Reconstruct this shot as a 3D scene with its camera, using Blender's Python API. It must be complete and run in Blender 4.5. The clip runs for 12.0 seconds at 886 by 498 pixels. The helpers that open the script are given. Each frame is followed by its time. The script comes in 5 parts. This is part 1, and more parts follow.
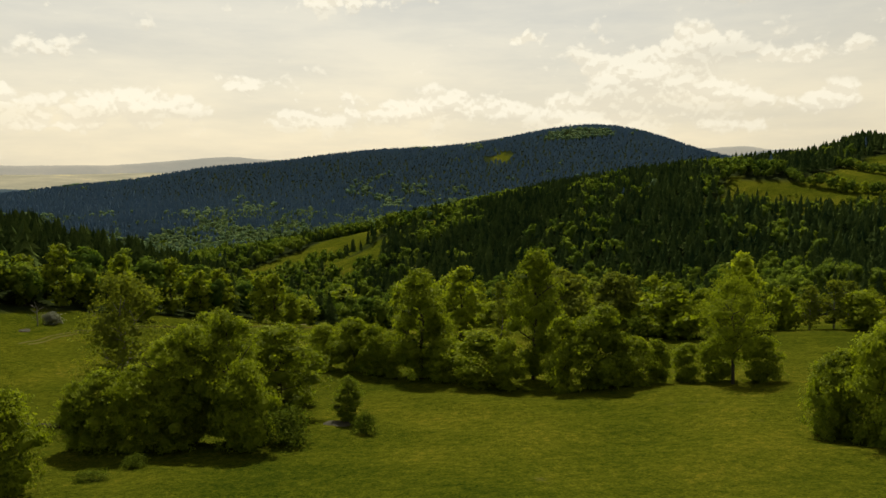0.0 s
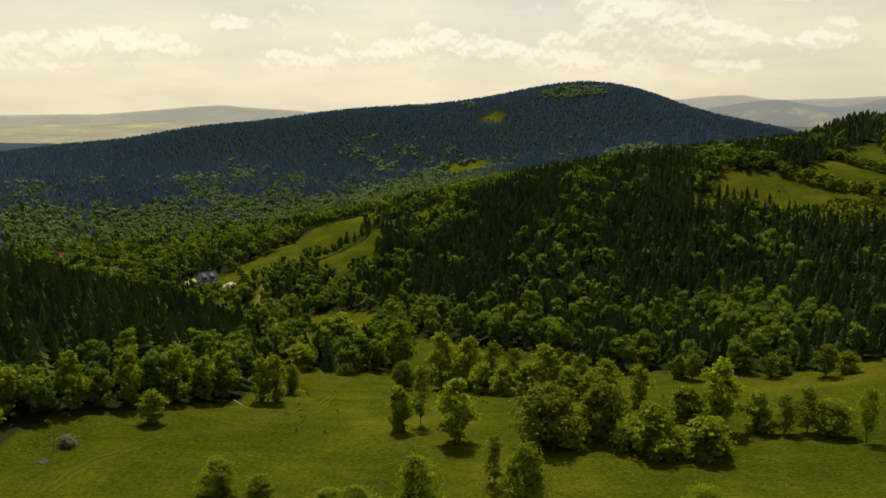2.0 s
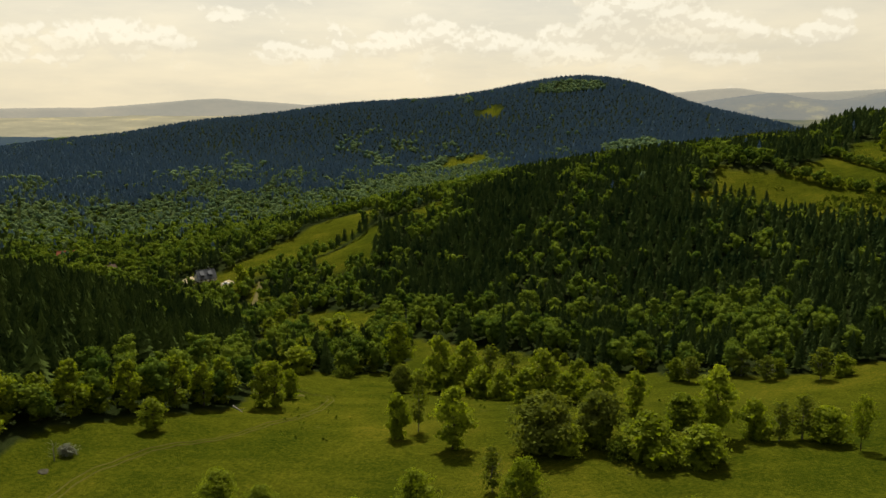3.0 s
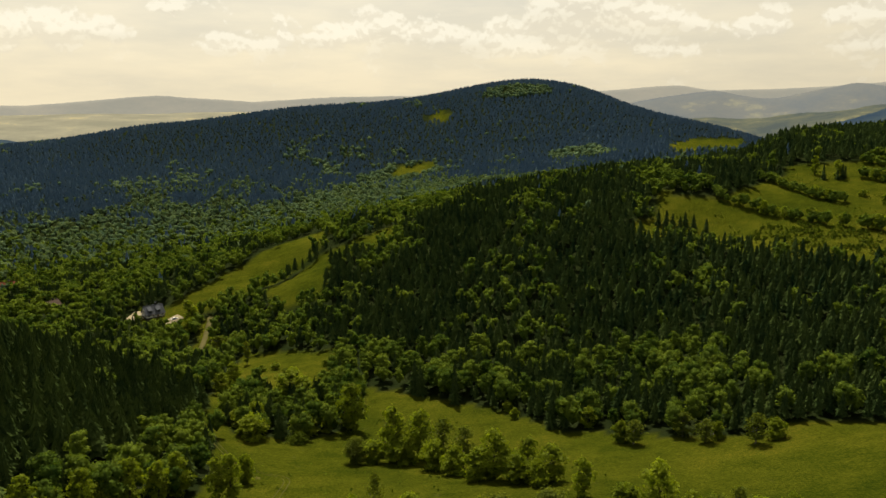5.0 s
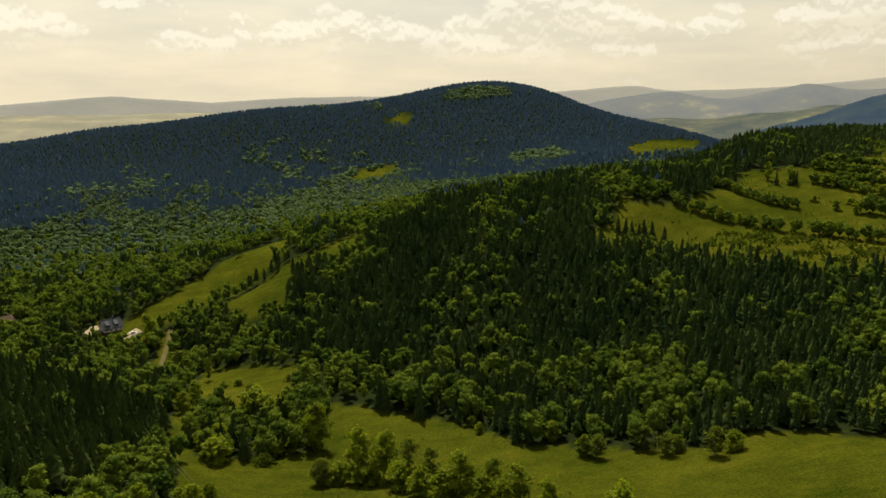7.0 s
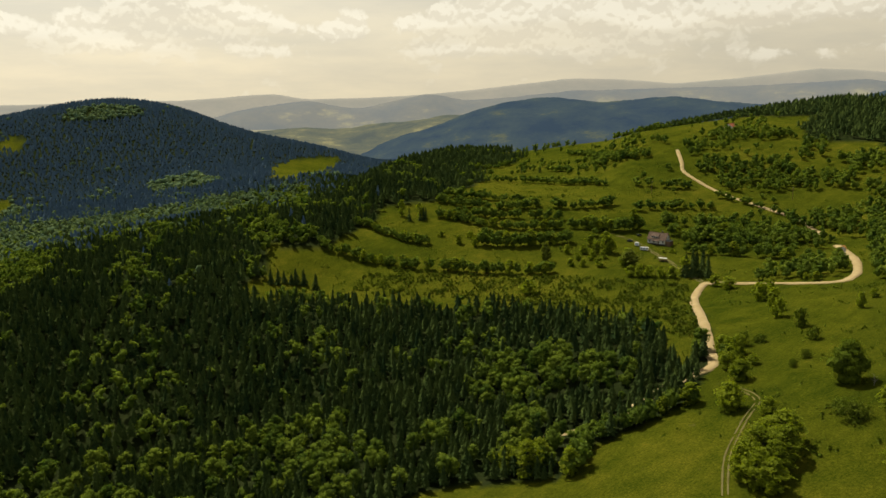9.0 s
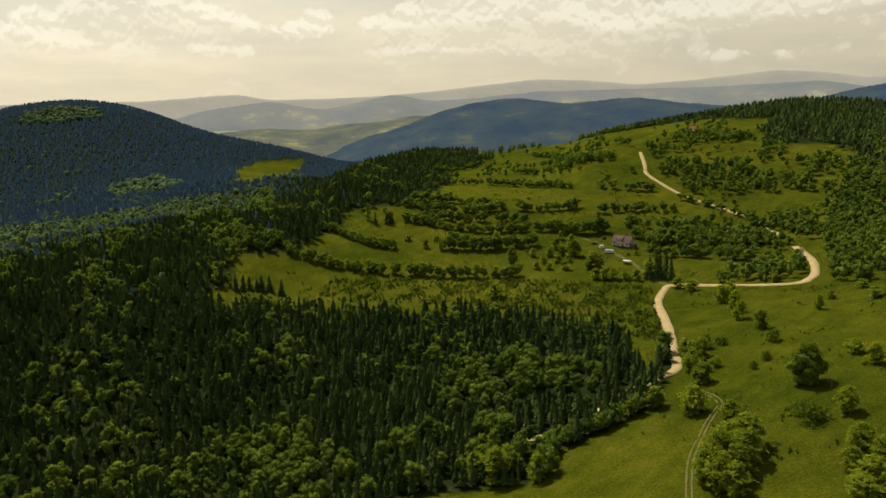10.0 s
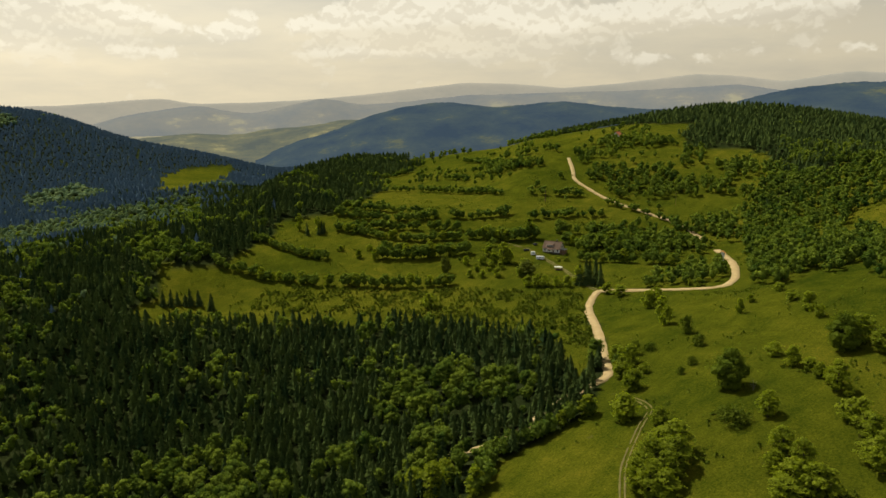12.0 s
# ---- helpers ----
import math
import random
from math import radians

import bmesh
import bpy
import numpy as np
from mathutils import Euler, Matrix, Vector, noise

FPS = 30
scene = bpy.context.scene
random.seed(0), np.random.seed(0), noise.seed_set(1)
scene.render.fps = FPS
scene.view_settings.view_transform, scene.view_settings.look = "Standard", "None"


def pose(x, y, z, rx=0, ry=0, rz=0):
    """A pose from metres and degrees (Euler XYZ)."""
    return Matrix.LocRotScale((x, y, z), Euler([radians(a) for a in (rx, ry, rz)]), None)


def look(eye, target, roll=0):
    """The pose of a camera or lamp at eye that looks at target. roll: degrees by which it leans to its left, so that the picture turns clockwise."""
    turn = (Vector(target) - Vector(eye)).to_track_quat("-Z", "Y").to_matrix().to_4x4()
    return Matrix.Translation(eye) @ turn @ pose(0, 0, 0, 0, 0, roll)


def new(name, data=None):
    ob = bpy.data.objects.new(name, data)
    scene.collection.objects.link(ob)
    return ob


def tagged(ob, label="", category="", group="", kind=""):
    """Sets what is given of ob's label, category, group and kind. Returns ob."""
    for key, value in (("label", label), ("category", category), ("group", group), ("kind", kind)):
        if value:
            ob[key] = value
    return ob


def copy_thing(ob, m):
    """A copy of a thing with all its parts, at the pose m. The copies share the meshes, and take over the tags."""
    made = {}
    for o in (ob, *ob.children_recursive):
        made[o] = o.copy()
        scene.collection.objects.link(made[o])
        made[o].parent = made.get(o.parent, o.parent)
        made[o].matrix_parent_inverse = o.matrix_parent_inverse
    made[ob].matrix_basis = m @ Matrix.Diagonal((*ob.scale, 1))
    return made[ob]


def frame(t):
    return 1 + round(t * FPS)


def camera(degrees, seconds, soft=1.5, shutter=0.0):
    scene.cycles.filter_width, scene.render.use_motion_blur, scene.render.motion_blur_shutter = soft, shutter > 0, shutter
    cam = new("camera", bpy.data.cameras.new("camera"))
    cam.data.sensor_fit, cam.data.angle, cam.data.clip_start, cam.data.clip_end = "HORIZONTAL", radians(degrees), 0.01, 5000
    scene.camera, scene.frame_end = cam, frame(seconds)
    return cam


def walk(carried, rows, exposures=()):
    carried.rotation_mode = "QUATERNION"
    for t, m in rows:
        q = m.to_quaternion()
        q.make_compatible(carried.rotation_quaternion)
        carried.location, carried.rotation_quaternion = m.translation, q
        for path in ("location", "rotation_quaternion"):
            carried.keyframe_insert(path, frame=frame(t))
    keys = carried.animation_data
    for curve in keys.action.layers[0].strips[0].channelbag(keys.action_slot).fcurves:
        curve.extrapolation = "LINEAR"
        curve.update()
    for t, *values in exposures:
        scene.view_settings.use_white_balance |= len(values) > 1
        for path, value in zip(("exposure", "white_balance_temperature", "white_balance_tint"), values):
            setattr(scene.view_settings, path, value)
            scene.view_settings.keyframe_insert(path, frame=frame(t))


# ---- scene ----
# t, x, y, z, yaw, pitch, roll
cam = camera(61.12, 12.0, soft=1.5)
ROWS = [
    (0.0, 0.70, 0.45, 25.08, 0.00, -5.97, 0.00),
    (0.5, 0.68, 0.32, 26.79, -0.02, -5.96, 0.01),
    (1.0, 0.77, 0.11, 33.75, -0.02, -6.13, -0.02),
    (1.2, 0.57, -0.09, 39.53, -0.40, -6.16, -0.03),
    (1.5, 0.27, -0.30, 50.50, -0.32, -8.63, -0.04),
    (2.0, 0.18, -0.52, 57.61, -0.60, -10.34, -0.03),
    (2.5, 0.12, -0.57, 59.36, -0.71, -10.75, -0.02),
    (3.0, 0.11, -0.57, 60.78, -0.79, -10.90, -0.02),
    (3.5, 0.10, -0.57, 62.72, -0.93, -11.10, -0.01),
    (4.0, 0.09, -0.56, 67.12, -1.16, -11.45, -0.01),
    (4.3, 0.09, -0.56, 72.30, -1.42, -11.64, -0.01),
    (4.5, -0.06, -0.40, 78.03, -2.48, -11.52, -0.01),
    (5.0, -0.17, -0.14, 84.53, -4.67, -11.51, 0.00),
    (5.5, -0.33, 0.06, 86.00, -5.37, -11.54, 0.01),
    (6.0, -0.44, 0.17, 87.58, -6.10, -11.55, 0.02),
    (6.5, -0.55, 0.21, 89.05, -6.82, -11.56, 0.03),
    (7.0, -0.61, 0.20, 90.70, -7.63, -11.58, 0.05),
    (7.5, -0.62, 0.14, 104.45, -14.97, -11.64, 0.05),
    (7.7, -0.50, -0.04, 110.22, -21.01, -11.56, 0.03),
    (8.0, -0.46, -0.08, 117.57, -29.00, -11.54, 0.02),
    (8.4, -0.40, -0.13, 121.09, -32.45, -11.53, 0.01),
    (8.8, -0.34, -0.18, 122.93, -33.76, -11.52, -0.01),
    (9.3, -0.27, -0.24, 124.34, -34.79, -11.52, -0.02),
    (9.5, -0.16, -0.27, 125.05, -35.31, -11.54, -0.04),
    (10.0, -0.05, -0.14, 126.33, -36.77, -11.50, -0.02),
    (10.5, 0.06, 0.11, 127.24, -38.11, -11.44, 0.01),
    (11.0, 0.10, 0.37, 128.68, -39.52, -11.42, 0.03),
    (11.5, 0.11, 0.54, 129.47, -40.75, -11.36, 0.04),
    (12.0, 0.12, 0.61, 130.87, -42.00, -11.32, 0.05),
]
walk(cam, [(t, pose(x, y, z, 90 + pitch, 0, yaw) @ pose(0, 0, 0, 0, 0, -roll)) for t, x, y, z, yaw, pitch, roll in ROWS])
# ---- end of path ----

# ---------------------------------------------------------------- light
SUN_AZIMUTH, SUN_ELEVATION = radians(-4.0), radians(56.0)


def node(tree, kind, ins=None, **props):
    n = tree.nodes.new(kind)
    for key, value in props.items():
        setattr(n, key, value)
    for key, value in (ins or {}).items():
        if isinstance(value, bpy.types.NodeSocket):
            tree.links.new(value, n.inputs[key])
        else:
            n.inputs[key].default_value = value
    return n


def calc(tree, op, a, b=0.0, c=0.0, clamp=False):
    return node(tree, "ShaderNodeMath", {0: a, 1: b, 2: c}, operation=op, use_clamp=clamp).outputs[0]


def blend(tree, fac, a, b, mode="MIX"):
    n = node(tree, "ShaderNodeMix", data_type="RGBA", blend_type=mode)
    for sock, value in ((n.inputs[0], fac), (n.inputs[6], a), (n.inputs[7], b)):
        if isinstance(value, bpy.types.NodeSocket):
            tree.links.new(value, sock)
        else:
            sock.default_value = value if not isinstance(value, tuple) or len(value) == 4 else (*value, 1)
    return n.outputs[2]


def ramp(tree, fac, stops):
    n = node(tree, "ShaderNodeValToRGB", {0: fac})
    els = n.color_ramp.elements
    while len(els) < len(stops):
        els.new(0.5)
    for el, (p, col) in zip(els, stops):
        el.position = p
        el.color = (*col, 1) if len(col) == 3 else col
    return n.outputs[0]


def fractal(tree, vec, scale, detail=6.0, rough=0.55, dim="3D"):
    ins = {"Scale": scale, "Detail": detail, "Roughness": rough}
    if vec is not None:
        ins["Vector"] = vec
    return node(tree, "ShaderNodeTexNoise", ins, noise_dimensions=dim).outputs["Fac"]


world = bpy.data.worlds.new("sky")
scene.world = world
world.use_nodes = True
wt = world.node_tree
wt.nodes.clear()
sky = node(wt, "ShaderNodeTexSky", sky_type="NISHITA", sun_disc=False, sun_elevation=SUN_ELEVATION,
           sun_rotation=SUN_AZIMUTH, air_density=1.2, dust_density=3.0)
way = node(wt, "ShaderNodeTexCoord").outputs["Generated"]
axes = node(wt, "ShaderNodeSeparateXYZ", {0: way})
azim = calc(wt, "ARCTAN2", axes.outputs[0], axes.outputs[1])
elev = calc(wt, "ARCSINE", axes.outputs[2])
# the cloud field lives on the plane of azimuth and elevation
flat = node(wt, "ShaderNodeCombineXYZ", {0: azim, 1: elev, 2: 0.0}).outputs[0]
# cumulus heaps: azimuth, elevation, half width, half height (degrees), weight
HEAPS = [(12.5, 6.4, 2.8, 1.9, 0.36), (16, 7.4, 2.8, 1.8, 0.36), (19.3, 9.3, 2, 1.2, 0.36), (17, 5.3, 2.8, 1.4, 0.28), (21, 5.6, 1.5, 0.96, 0.36),
         (24.6, 7.7, 1.8, 0.5, 0.36), (28.5, 8.2, 0.8, 0.4, 0.35), (31, 8.4, 0.8, 0.5, 0.35), (-28.5, 8.2, 3.5, 1.3, 0.34), (-31, 4.8, 2, 1.1, 0.41),
         (-21, 4.6, 5.5, 1.1, 0.41), (-15, 6.3, 1.6, 0.5, 0.35), (2, 4.4, 9, 1, 0.41), (0.5, 5.6, 1.5, 0.7, 0.30), (5.4, 9.5, 1.8, 0.5, 0.36),
         (-8, 12.2, 3.5, 0.8, 0.36), (20, 12.2, 3.1, 0.72, 0.36), (26, 5, 4, 0.8, 0.28), (37.5, 5.6, 3.2, 1.7, 0.50), (42, 5.8, 3.8, 1.9, 0.52),
         (45.5, 6.2, 2.5, 1.9, 0.50), (49.5, 4.9, 3, 1.1, 0.48), (55, 6.0, 5, 1.4, 0.42), (61, 5.6, 4, 1.0, 0.40), (68, 6.4, 5, 1.2, 0.40),
         (36, 3.4, 4, 0.6, 0.3), (44, 3.2, 5, 0.6, 0.3), (-10, 3.6, 4, 0.6, 0.32), (12, 3.3, 5, 0.7, 0.3), (22, 3.2, 4, 0.7, 0.3), (58, 2.9, 4, 0.5, 0.3), (-27, 3.0, 5, 0.6, 0.25),
         (31.5, 5.2, 1, 0.6, 0.35), (26.5, 4.3, 1.6, 0.6, 0.30), (34, 5.4, 1.2, 0.7, 0.35), (70, 3.2, 1.2, 0.5, 0.30)]


def heap_sum(lift):
    total = None
    for a, e, w, h, k in HEAPS:
        u = calc(wt, "MULTIPLY", calc(wt, "SUBTRACT", azim, radians(a)), 1 / radians(w))
        v = calc(wt, "MULTIPLY", calc(wt, "SUBTRACT", elev, radians(e - lift)), 1 / radians(h))
        q = calc(wt, "ADD", calc(wt, "MULTIPLY", u, u), calc(wt, "MULTIPLY", v, v))
        g = calc(wt, "MULTIPLY", calc(wt, "EXPONENT", calc(wt, "MULTIPLY", q, -0.8)), k)
        total = g if total is None else calc(wt, "ADD", total, g)
    return total


def puffs(lift):
    """Billows of cloud: rounded heads at three sizes, frayed by a fine field."""
    at = node(wt, "ShaderNodeMapping", {0: flat, 1: (0.0, radians(lift) * 1.25, 0.0), 3: (1.0, 1.25, 1.0)}).outputs[0]
    drift = node(wt, "ShaderNodeTexNoise", {"Vector": at, "Scale": 26.0, "Detail": 5.0, "Roughness": 0.6}, noise_dimensions="2D").outputs["Color"]
    warp = node(wt, "ShaderNodeVectorMath", {0: at, 1: node(wt, "ShaderNodeVectorMath", {0: drift, 1: (0.03, 0.03, 0.0)}, operation="MULTIPLY").outputs[0]}, operation="ADD").outputs[0]
    total = fractal(wt, at, 9.0, 7.0, 0.6, "2D")
    for size, share in ((18.0, 0.55), (44.0, 0.34), (105.0, 0.2)):
        cells = node(wt, "ShaderNodeTexVoronoi", {"Vector": warp, "Scale": size, "Smoothness": 0.35}, voronoi_dimensions="2D", feature="SMOOTH_F1").outputs["Distance"]
        total = calc(wt, "ADD", total, calc(wt, "MULTIPLY_ADD", cells, -share, share * 0.4))
    return total


rough_air, rough_above = puffs(0.0), puffs(0.38)
bulk, bulk_above = heap_sum(0.0), heap_sum(1.0)
body = node(wt, "ShaderNodeMapRange", {0: calc(wt, "MULTIPLY_ADD", bulk, 1.25, calc(wt, "MULTIPLY", rough_air, 0.8)), 1: 0.56, 2: 0.74}, interpolation_type="SMOOTHSTEP").outputs[0]
fine_lit = node(wt, "ShaderNodeMapRange", {0: calc(wt, "SUBTRACT", rough_air, rough_above), 1: -0.11, 2: 0.11}, interpolation_type="SMOOTHSTEP").outputs[0]
bulk_lit = node(wt, "ShaderNodeMapRange", {0: calc(wt, "SUBTRACT", bulk, bulk_above), 1: -0.12, 2: 0.16}, interpolation_type="SMOOTHSTEP").outputs[0]
lit = calc(wt, "ADD", calc(wt, "MULTIPLY", fine_lit, 0.62), calc(wt, "MULTIPLY", bulk_lit, 0.38))
veil_at = node(wt, "ShaderNodeMapping", {0: flat, 3: (1.0, 5.0, 1.0)}).outputs[0]
veil = fractal(wt, veil_at, 3.5, 6.0, 0.6, "2D")
# hazy air towards the horizon, thin high cloud above it
haze = ramp(wt, calc(wt, "MULTIPLY", elev, 1 / radians(40), clamp=True),
            [(0.0, (0.86, 0.76, 0.545)), (0.12, (0.86, 0.775, 0.585)), (0.26, (0.73, 0.69, 0.57)), (0.6, (0.44, 0.46, 0.46)), (1.0, (0.20, 0.25, 0.33))])
streak = ramp(wt, veil, [(0.30, (0.87, 0.885, 0.91)), (0.65, (1.06, 1.045, 1.01))])
air = blend(wt, 1.0, haze, streak, "MULTIPLY")
# behind the camera, away from the sun, the air is clearer and bluer
back = node(wt, "ShaderNodeMapRange", {0: axes.outputs[1], 1: 0.25, 2: -0.7, 3: 1.0, 4: 0.5}, interpolation_type="SMOOTHSTEP").outputs[0]
air = blend(wt, 1.0, air, node(wt, "ShaderNodeCombineColor", {0: back, 1: calc(wt, "POWER", back, 0.85), 2: calc(wt, "POWER", back, 0.6)}).outputs[0], "MULTIPLY")
air = blend(wt, 0.12, air, blend(wt, 1.0, sky.outputs[0], (0.1, 0.1, 0.1), "MULTIPLY"))
# the sky is brightest below the sun, duller to its right
side = node(wt, "ShaderNodeMapRange", {0: azim, 1: radians(10), 2: radians(70), 3: 1.0, 4: 0.69}).outputs[0]
air = blend(wt, 1.0, air, node(wt, "ShaderNodeCombineColor", {0: side, 1: side, 2: side}).outputs[0], "MULTIPLY")
deck = node(wt, "ShaderNodeMapRange", {0: calc(wt, "ADD", calc(wt, "MULTIPLY", azim, 1 / radians(60)), calc(wt, "MULTIPLY_ADD", elev, 1 / radians(14), calc(wt, "MULTIPLY", veil, 1.2))), 1: 2.05, 2: 2.75, 3: 0.0, 4: 0.7}, interpolation_type="SMOOTHSTEP").outputs[0]
air = blend(wt, deck, air, (0.40, 0.365, 0.29, 1))
cloud = ramp(wt, lit, [(0.15, (0.72, 0.655, 0.515)), (0.5, (0.86, 0.79, 0.62)), (0.85, (0.96, 0.895, 0.72))])
duller = calc(wt, "POWER", side, 0.4)
cloud = blend(wt, 1.0, cloud, node(wt, "ShaderNodeCombineColor", {0: duller, 1: duller, 2: duller}).outputs[0], "MULTIPLY")
thin = calc(wt, "MULTIPLY", body, node(wt, "ShaderNodeMapRange", {0: elev, 1: radians(1.0), 2: radians(4.5), 3: 0.3, 4: 0.82}).outputs[0])
thin = calc(wt, "MULTIPLY", thin, calc(wt, "MULTIPLY_ADD", bulk_lit, 0.4, 0.5))
full = blend(wt, thin, air, cloud)
out = node(wt, "ShaderNodeOutputWorld", {0: node(wt, "ShaderNodeBackground", {0: full, 1: 1.1}).outputs[0]})

sun = new("sun", bpy.data.lights.new("sun", "SUN"))
sun.data.energy, sun.data.angle, sun.data.color = 5.0, radians(0.6), (1.0, 0.93, 0.78)
toward = Vector((math.sin(SUN_AZIMUTH) * math.cos(SUN_ELEVATION), math.cos(SUN_AZIMUTH) * math.cos(SUN_ELEVATION), math.sin(SUN_ELEVATION)))
sun.matrix_world = look(toward * 500, (0, 0, 0))

# ---------------------------------------------------------------- materials


def material(name):
    m = bpy.data.materials.new(name)
    m.use_nodes = True
    t = m.node_tree
    t.nodes.clear()
    return m, t, node(t, "ShaderNodeOutputMaterial")


def position(t):
    return node(t, "ShaderNodeNewGeometry").outputs["Position"]


def leaf_material(name, dark, light, through_light=0.35, gloss=0.55, glow=(1.35, 1.3, 0.4), relief=2.2, depth=0.6, shine=0.0):
    """Foliage: colour by tree (tint) and by leaf, light shining through, relief of leaf clumps with shade painted in
    their hollows.
    """
    m, t, o = material(name)
    tint = node(t, "ShaderNodeAttribute", attribute_name="tint").outputs["Fac"]
    island = node(t, "ShaderNodeNewGeometry").outputs["Random Per Island"]
    thing = node(t, "ShaderNodeObjectInfo").outputs["Random"]
    patch = fractal(t, position(t), 0.035, 3.0)
    clump = fractal(t, position(t), relief, 4.0, 0.65)
    f = calc(t, "ADD", calc(t, "MULTIPLY", tint, 0.55), calc(t, "MULTIPLY", island, 0.25))
    f = calc(t, "ADD", f, calc(t, "MULTIPLY", thing, 0.15))
    # hollows of the clump relief are painted darker, as shaded crevices
    f = calc(t, "ADD", f, calc(t, "MULTIPLY_ADD", clump, 0.8, -0.36))
    f = calc(t, "ADD", f, calc(t, "MULTIPLY_ADD", patch, 0.7, -0.35), clamp=True)
    col = blend(t, f, (*dark, 1), (*light, 1))
    thru = blend(t, 1.0, col, (*glow, 1), "MULTIPLY")
    bump = node(t, "ShaderNodeBump", {"Strength": depth, "Distance": 1.0 / relief, "Height": clump}).outputs[0]
    b = node(t, "ShaderNodeBsdfPrincipled", {"Base Color": col, "Roughness": gloss, "Specular IOR Level": shine, "Normal": bump})
    tr = node(t, "ShaderNodeBsdfTranslucent", {0: thru, "Normal": bump})
    mix = node(t, "ShaderNodeMixShader", {0: through_light, 1: b.outputs[0], 2: tr.outputs[0]})
    t.links.new(mix.outputs[0], o.inputs[0])
    return m


def plain_material(name, a, b, scale=3.0, rough=0.8, metal=0.0, bump=0.2, fine=12.0, shine=0.05):
    """A surface of two close colours, mottled at two scales, with fine relief."""
    m, t, o = material(name)
    at = node(t, "ShaderNodeTexCoord").outputs["Object"]
    n1, n2 = fractal(t, at, scale, 5.0), fractal(t, at, scale * fine, 4.0)
    f = calc(t, "ADD", calc(t, "MULTIPLY", n1, 0.7), calc(t, "MULTIPLY", n2, 0.5))
    f = node(t, "ShaderNodeMapRange", {0: f, 1: 0.42, 2: 0.78}).outputs[0]
    col = blend(t, f, (*a, 1), (*b, 1))
    bu = node(t, "ShaderNodeBump", {"Strength": bump, "Distance": 0.03, "Height": n2})
    s = node(t, "ShaderNodeBsdfPrincipled", {"Base Color": col, "Roughness": rough, "Metallic": metal, "Specular IOR Level": 0.5 if rough < 0.6 else shine, "Normal": bu.outputs[0]})
    t.links.new(s.outputs[0], o.inputs[0])
    return m


def grass_material():
    m, t, o = material("meadow_grass")
    at = position(t)
    woods = node(t, "ShaderNodeAttribute", attribute_name="woods").outputs["Fac"]
    wide, mid, fine = fractal(t, at, 0.012, 4.0), fractal(t, at, 0.09, 5.0, 0.65), fractal(t, at, 1.3, 4.0, 0.7)
    stretch = node(t, "ShaderNodeMapping", {0: at, 2: (0, 0, 0.5), 3: (0.03, 0.5, 0.3)}).outputs[0]
    mown = fractal(t, stretch, 0.5, 3.0)
    f = calc(t, "ADD", calc(t, "MULTIPLY", wide, 0.5), calc(t, "MULTIPLY", mid, 0.45))
    f = calc(t, "ADD", f, calc(t, "MULTIPLY_ADD", fine, 0.62, -0.17))
    f = calc(t, "ADD", f, calc(t, "MULTIPLY", mown, 0.15))
    f = calc(t, "ADD", f, calc(t, "MULTIPLY_ADD", fractal(t, at, 5.0, 2.0, 0.8), 0.6, -0.3))
    col = ramp(t, calc(t, "MULTIPLY_ADD", f, 2.3, -1.05, clamp=True),
               [(0.0, (0.018, 0.031, 0.003)), (0.35, (0.043, 0.056, 0.004)), (0.7, (0.076, 0.083, 0.006)), (1.0, (0.128, 0.117, 0.011))])
    dry = node(t, "ShaderNodeMapRange", {0: fractal(t, at, 0.22, 6.0, 0.7), 1: 0.66, 2: 0.78, 3: 0.0, 4: 0.6}).outputs[0]
    col = blend(t, dry, col, (0.14, 0.115, 0.045, 1))
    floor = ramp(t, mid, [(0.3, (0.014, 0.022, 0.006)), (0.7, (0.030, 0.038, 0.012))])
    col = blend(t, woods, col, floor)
    h = calc(t, "ADD", fractal(t, at, 3.5, 3.0, 0.7), calc(t, "MULTIPLY", mid, 1.5))
    bu = node(t, "ShaderNodeBump", {"Strength": 0.9, "Distance": 0.5, "Height": h})
    s = node(t, "ShaderNodeBsdfPrincipled", {"Base Color": col, "Roughness": 1.0, "Specular IOR Level": 0.0, "Normal": bu.outputs[0]})
    t.links.new(s.outputs[0], o.inputs[0])
    return m


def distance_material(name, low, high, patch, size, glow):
    """Hazy far land: a backdrop with haze painted into its colour, mostly glowing in place of the air before it."""
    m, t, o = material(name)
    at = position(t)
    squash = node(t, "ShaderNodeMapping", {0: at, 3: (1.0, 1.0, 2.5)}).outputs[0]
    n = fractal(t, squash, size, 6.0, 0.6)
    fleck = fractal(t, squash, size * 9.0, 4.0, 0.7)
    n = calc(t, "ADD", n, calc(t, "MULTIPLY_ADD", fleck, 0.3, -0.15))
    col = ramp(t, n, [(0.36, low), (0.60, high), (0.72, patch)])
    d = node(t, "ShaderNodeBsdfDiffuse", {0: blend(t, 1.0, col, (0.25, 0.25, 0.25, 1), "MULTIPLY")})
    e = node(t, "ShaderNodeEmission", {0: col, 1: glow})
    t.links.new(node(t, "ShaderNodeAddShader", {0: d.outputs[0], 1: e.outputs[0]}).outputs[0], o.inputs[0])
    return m


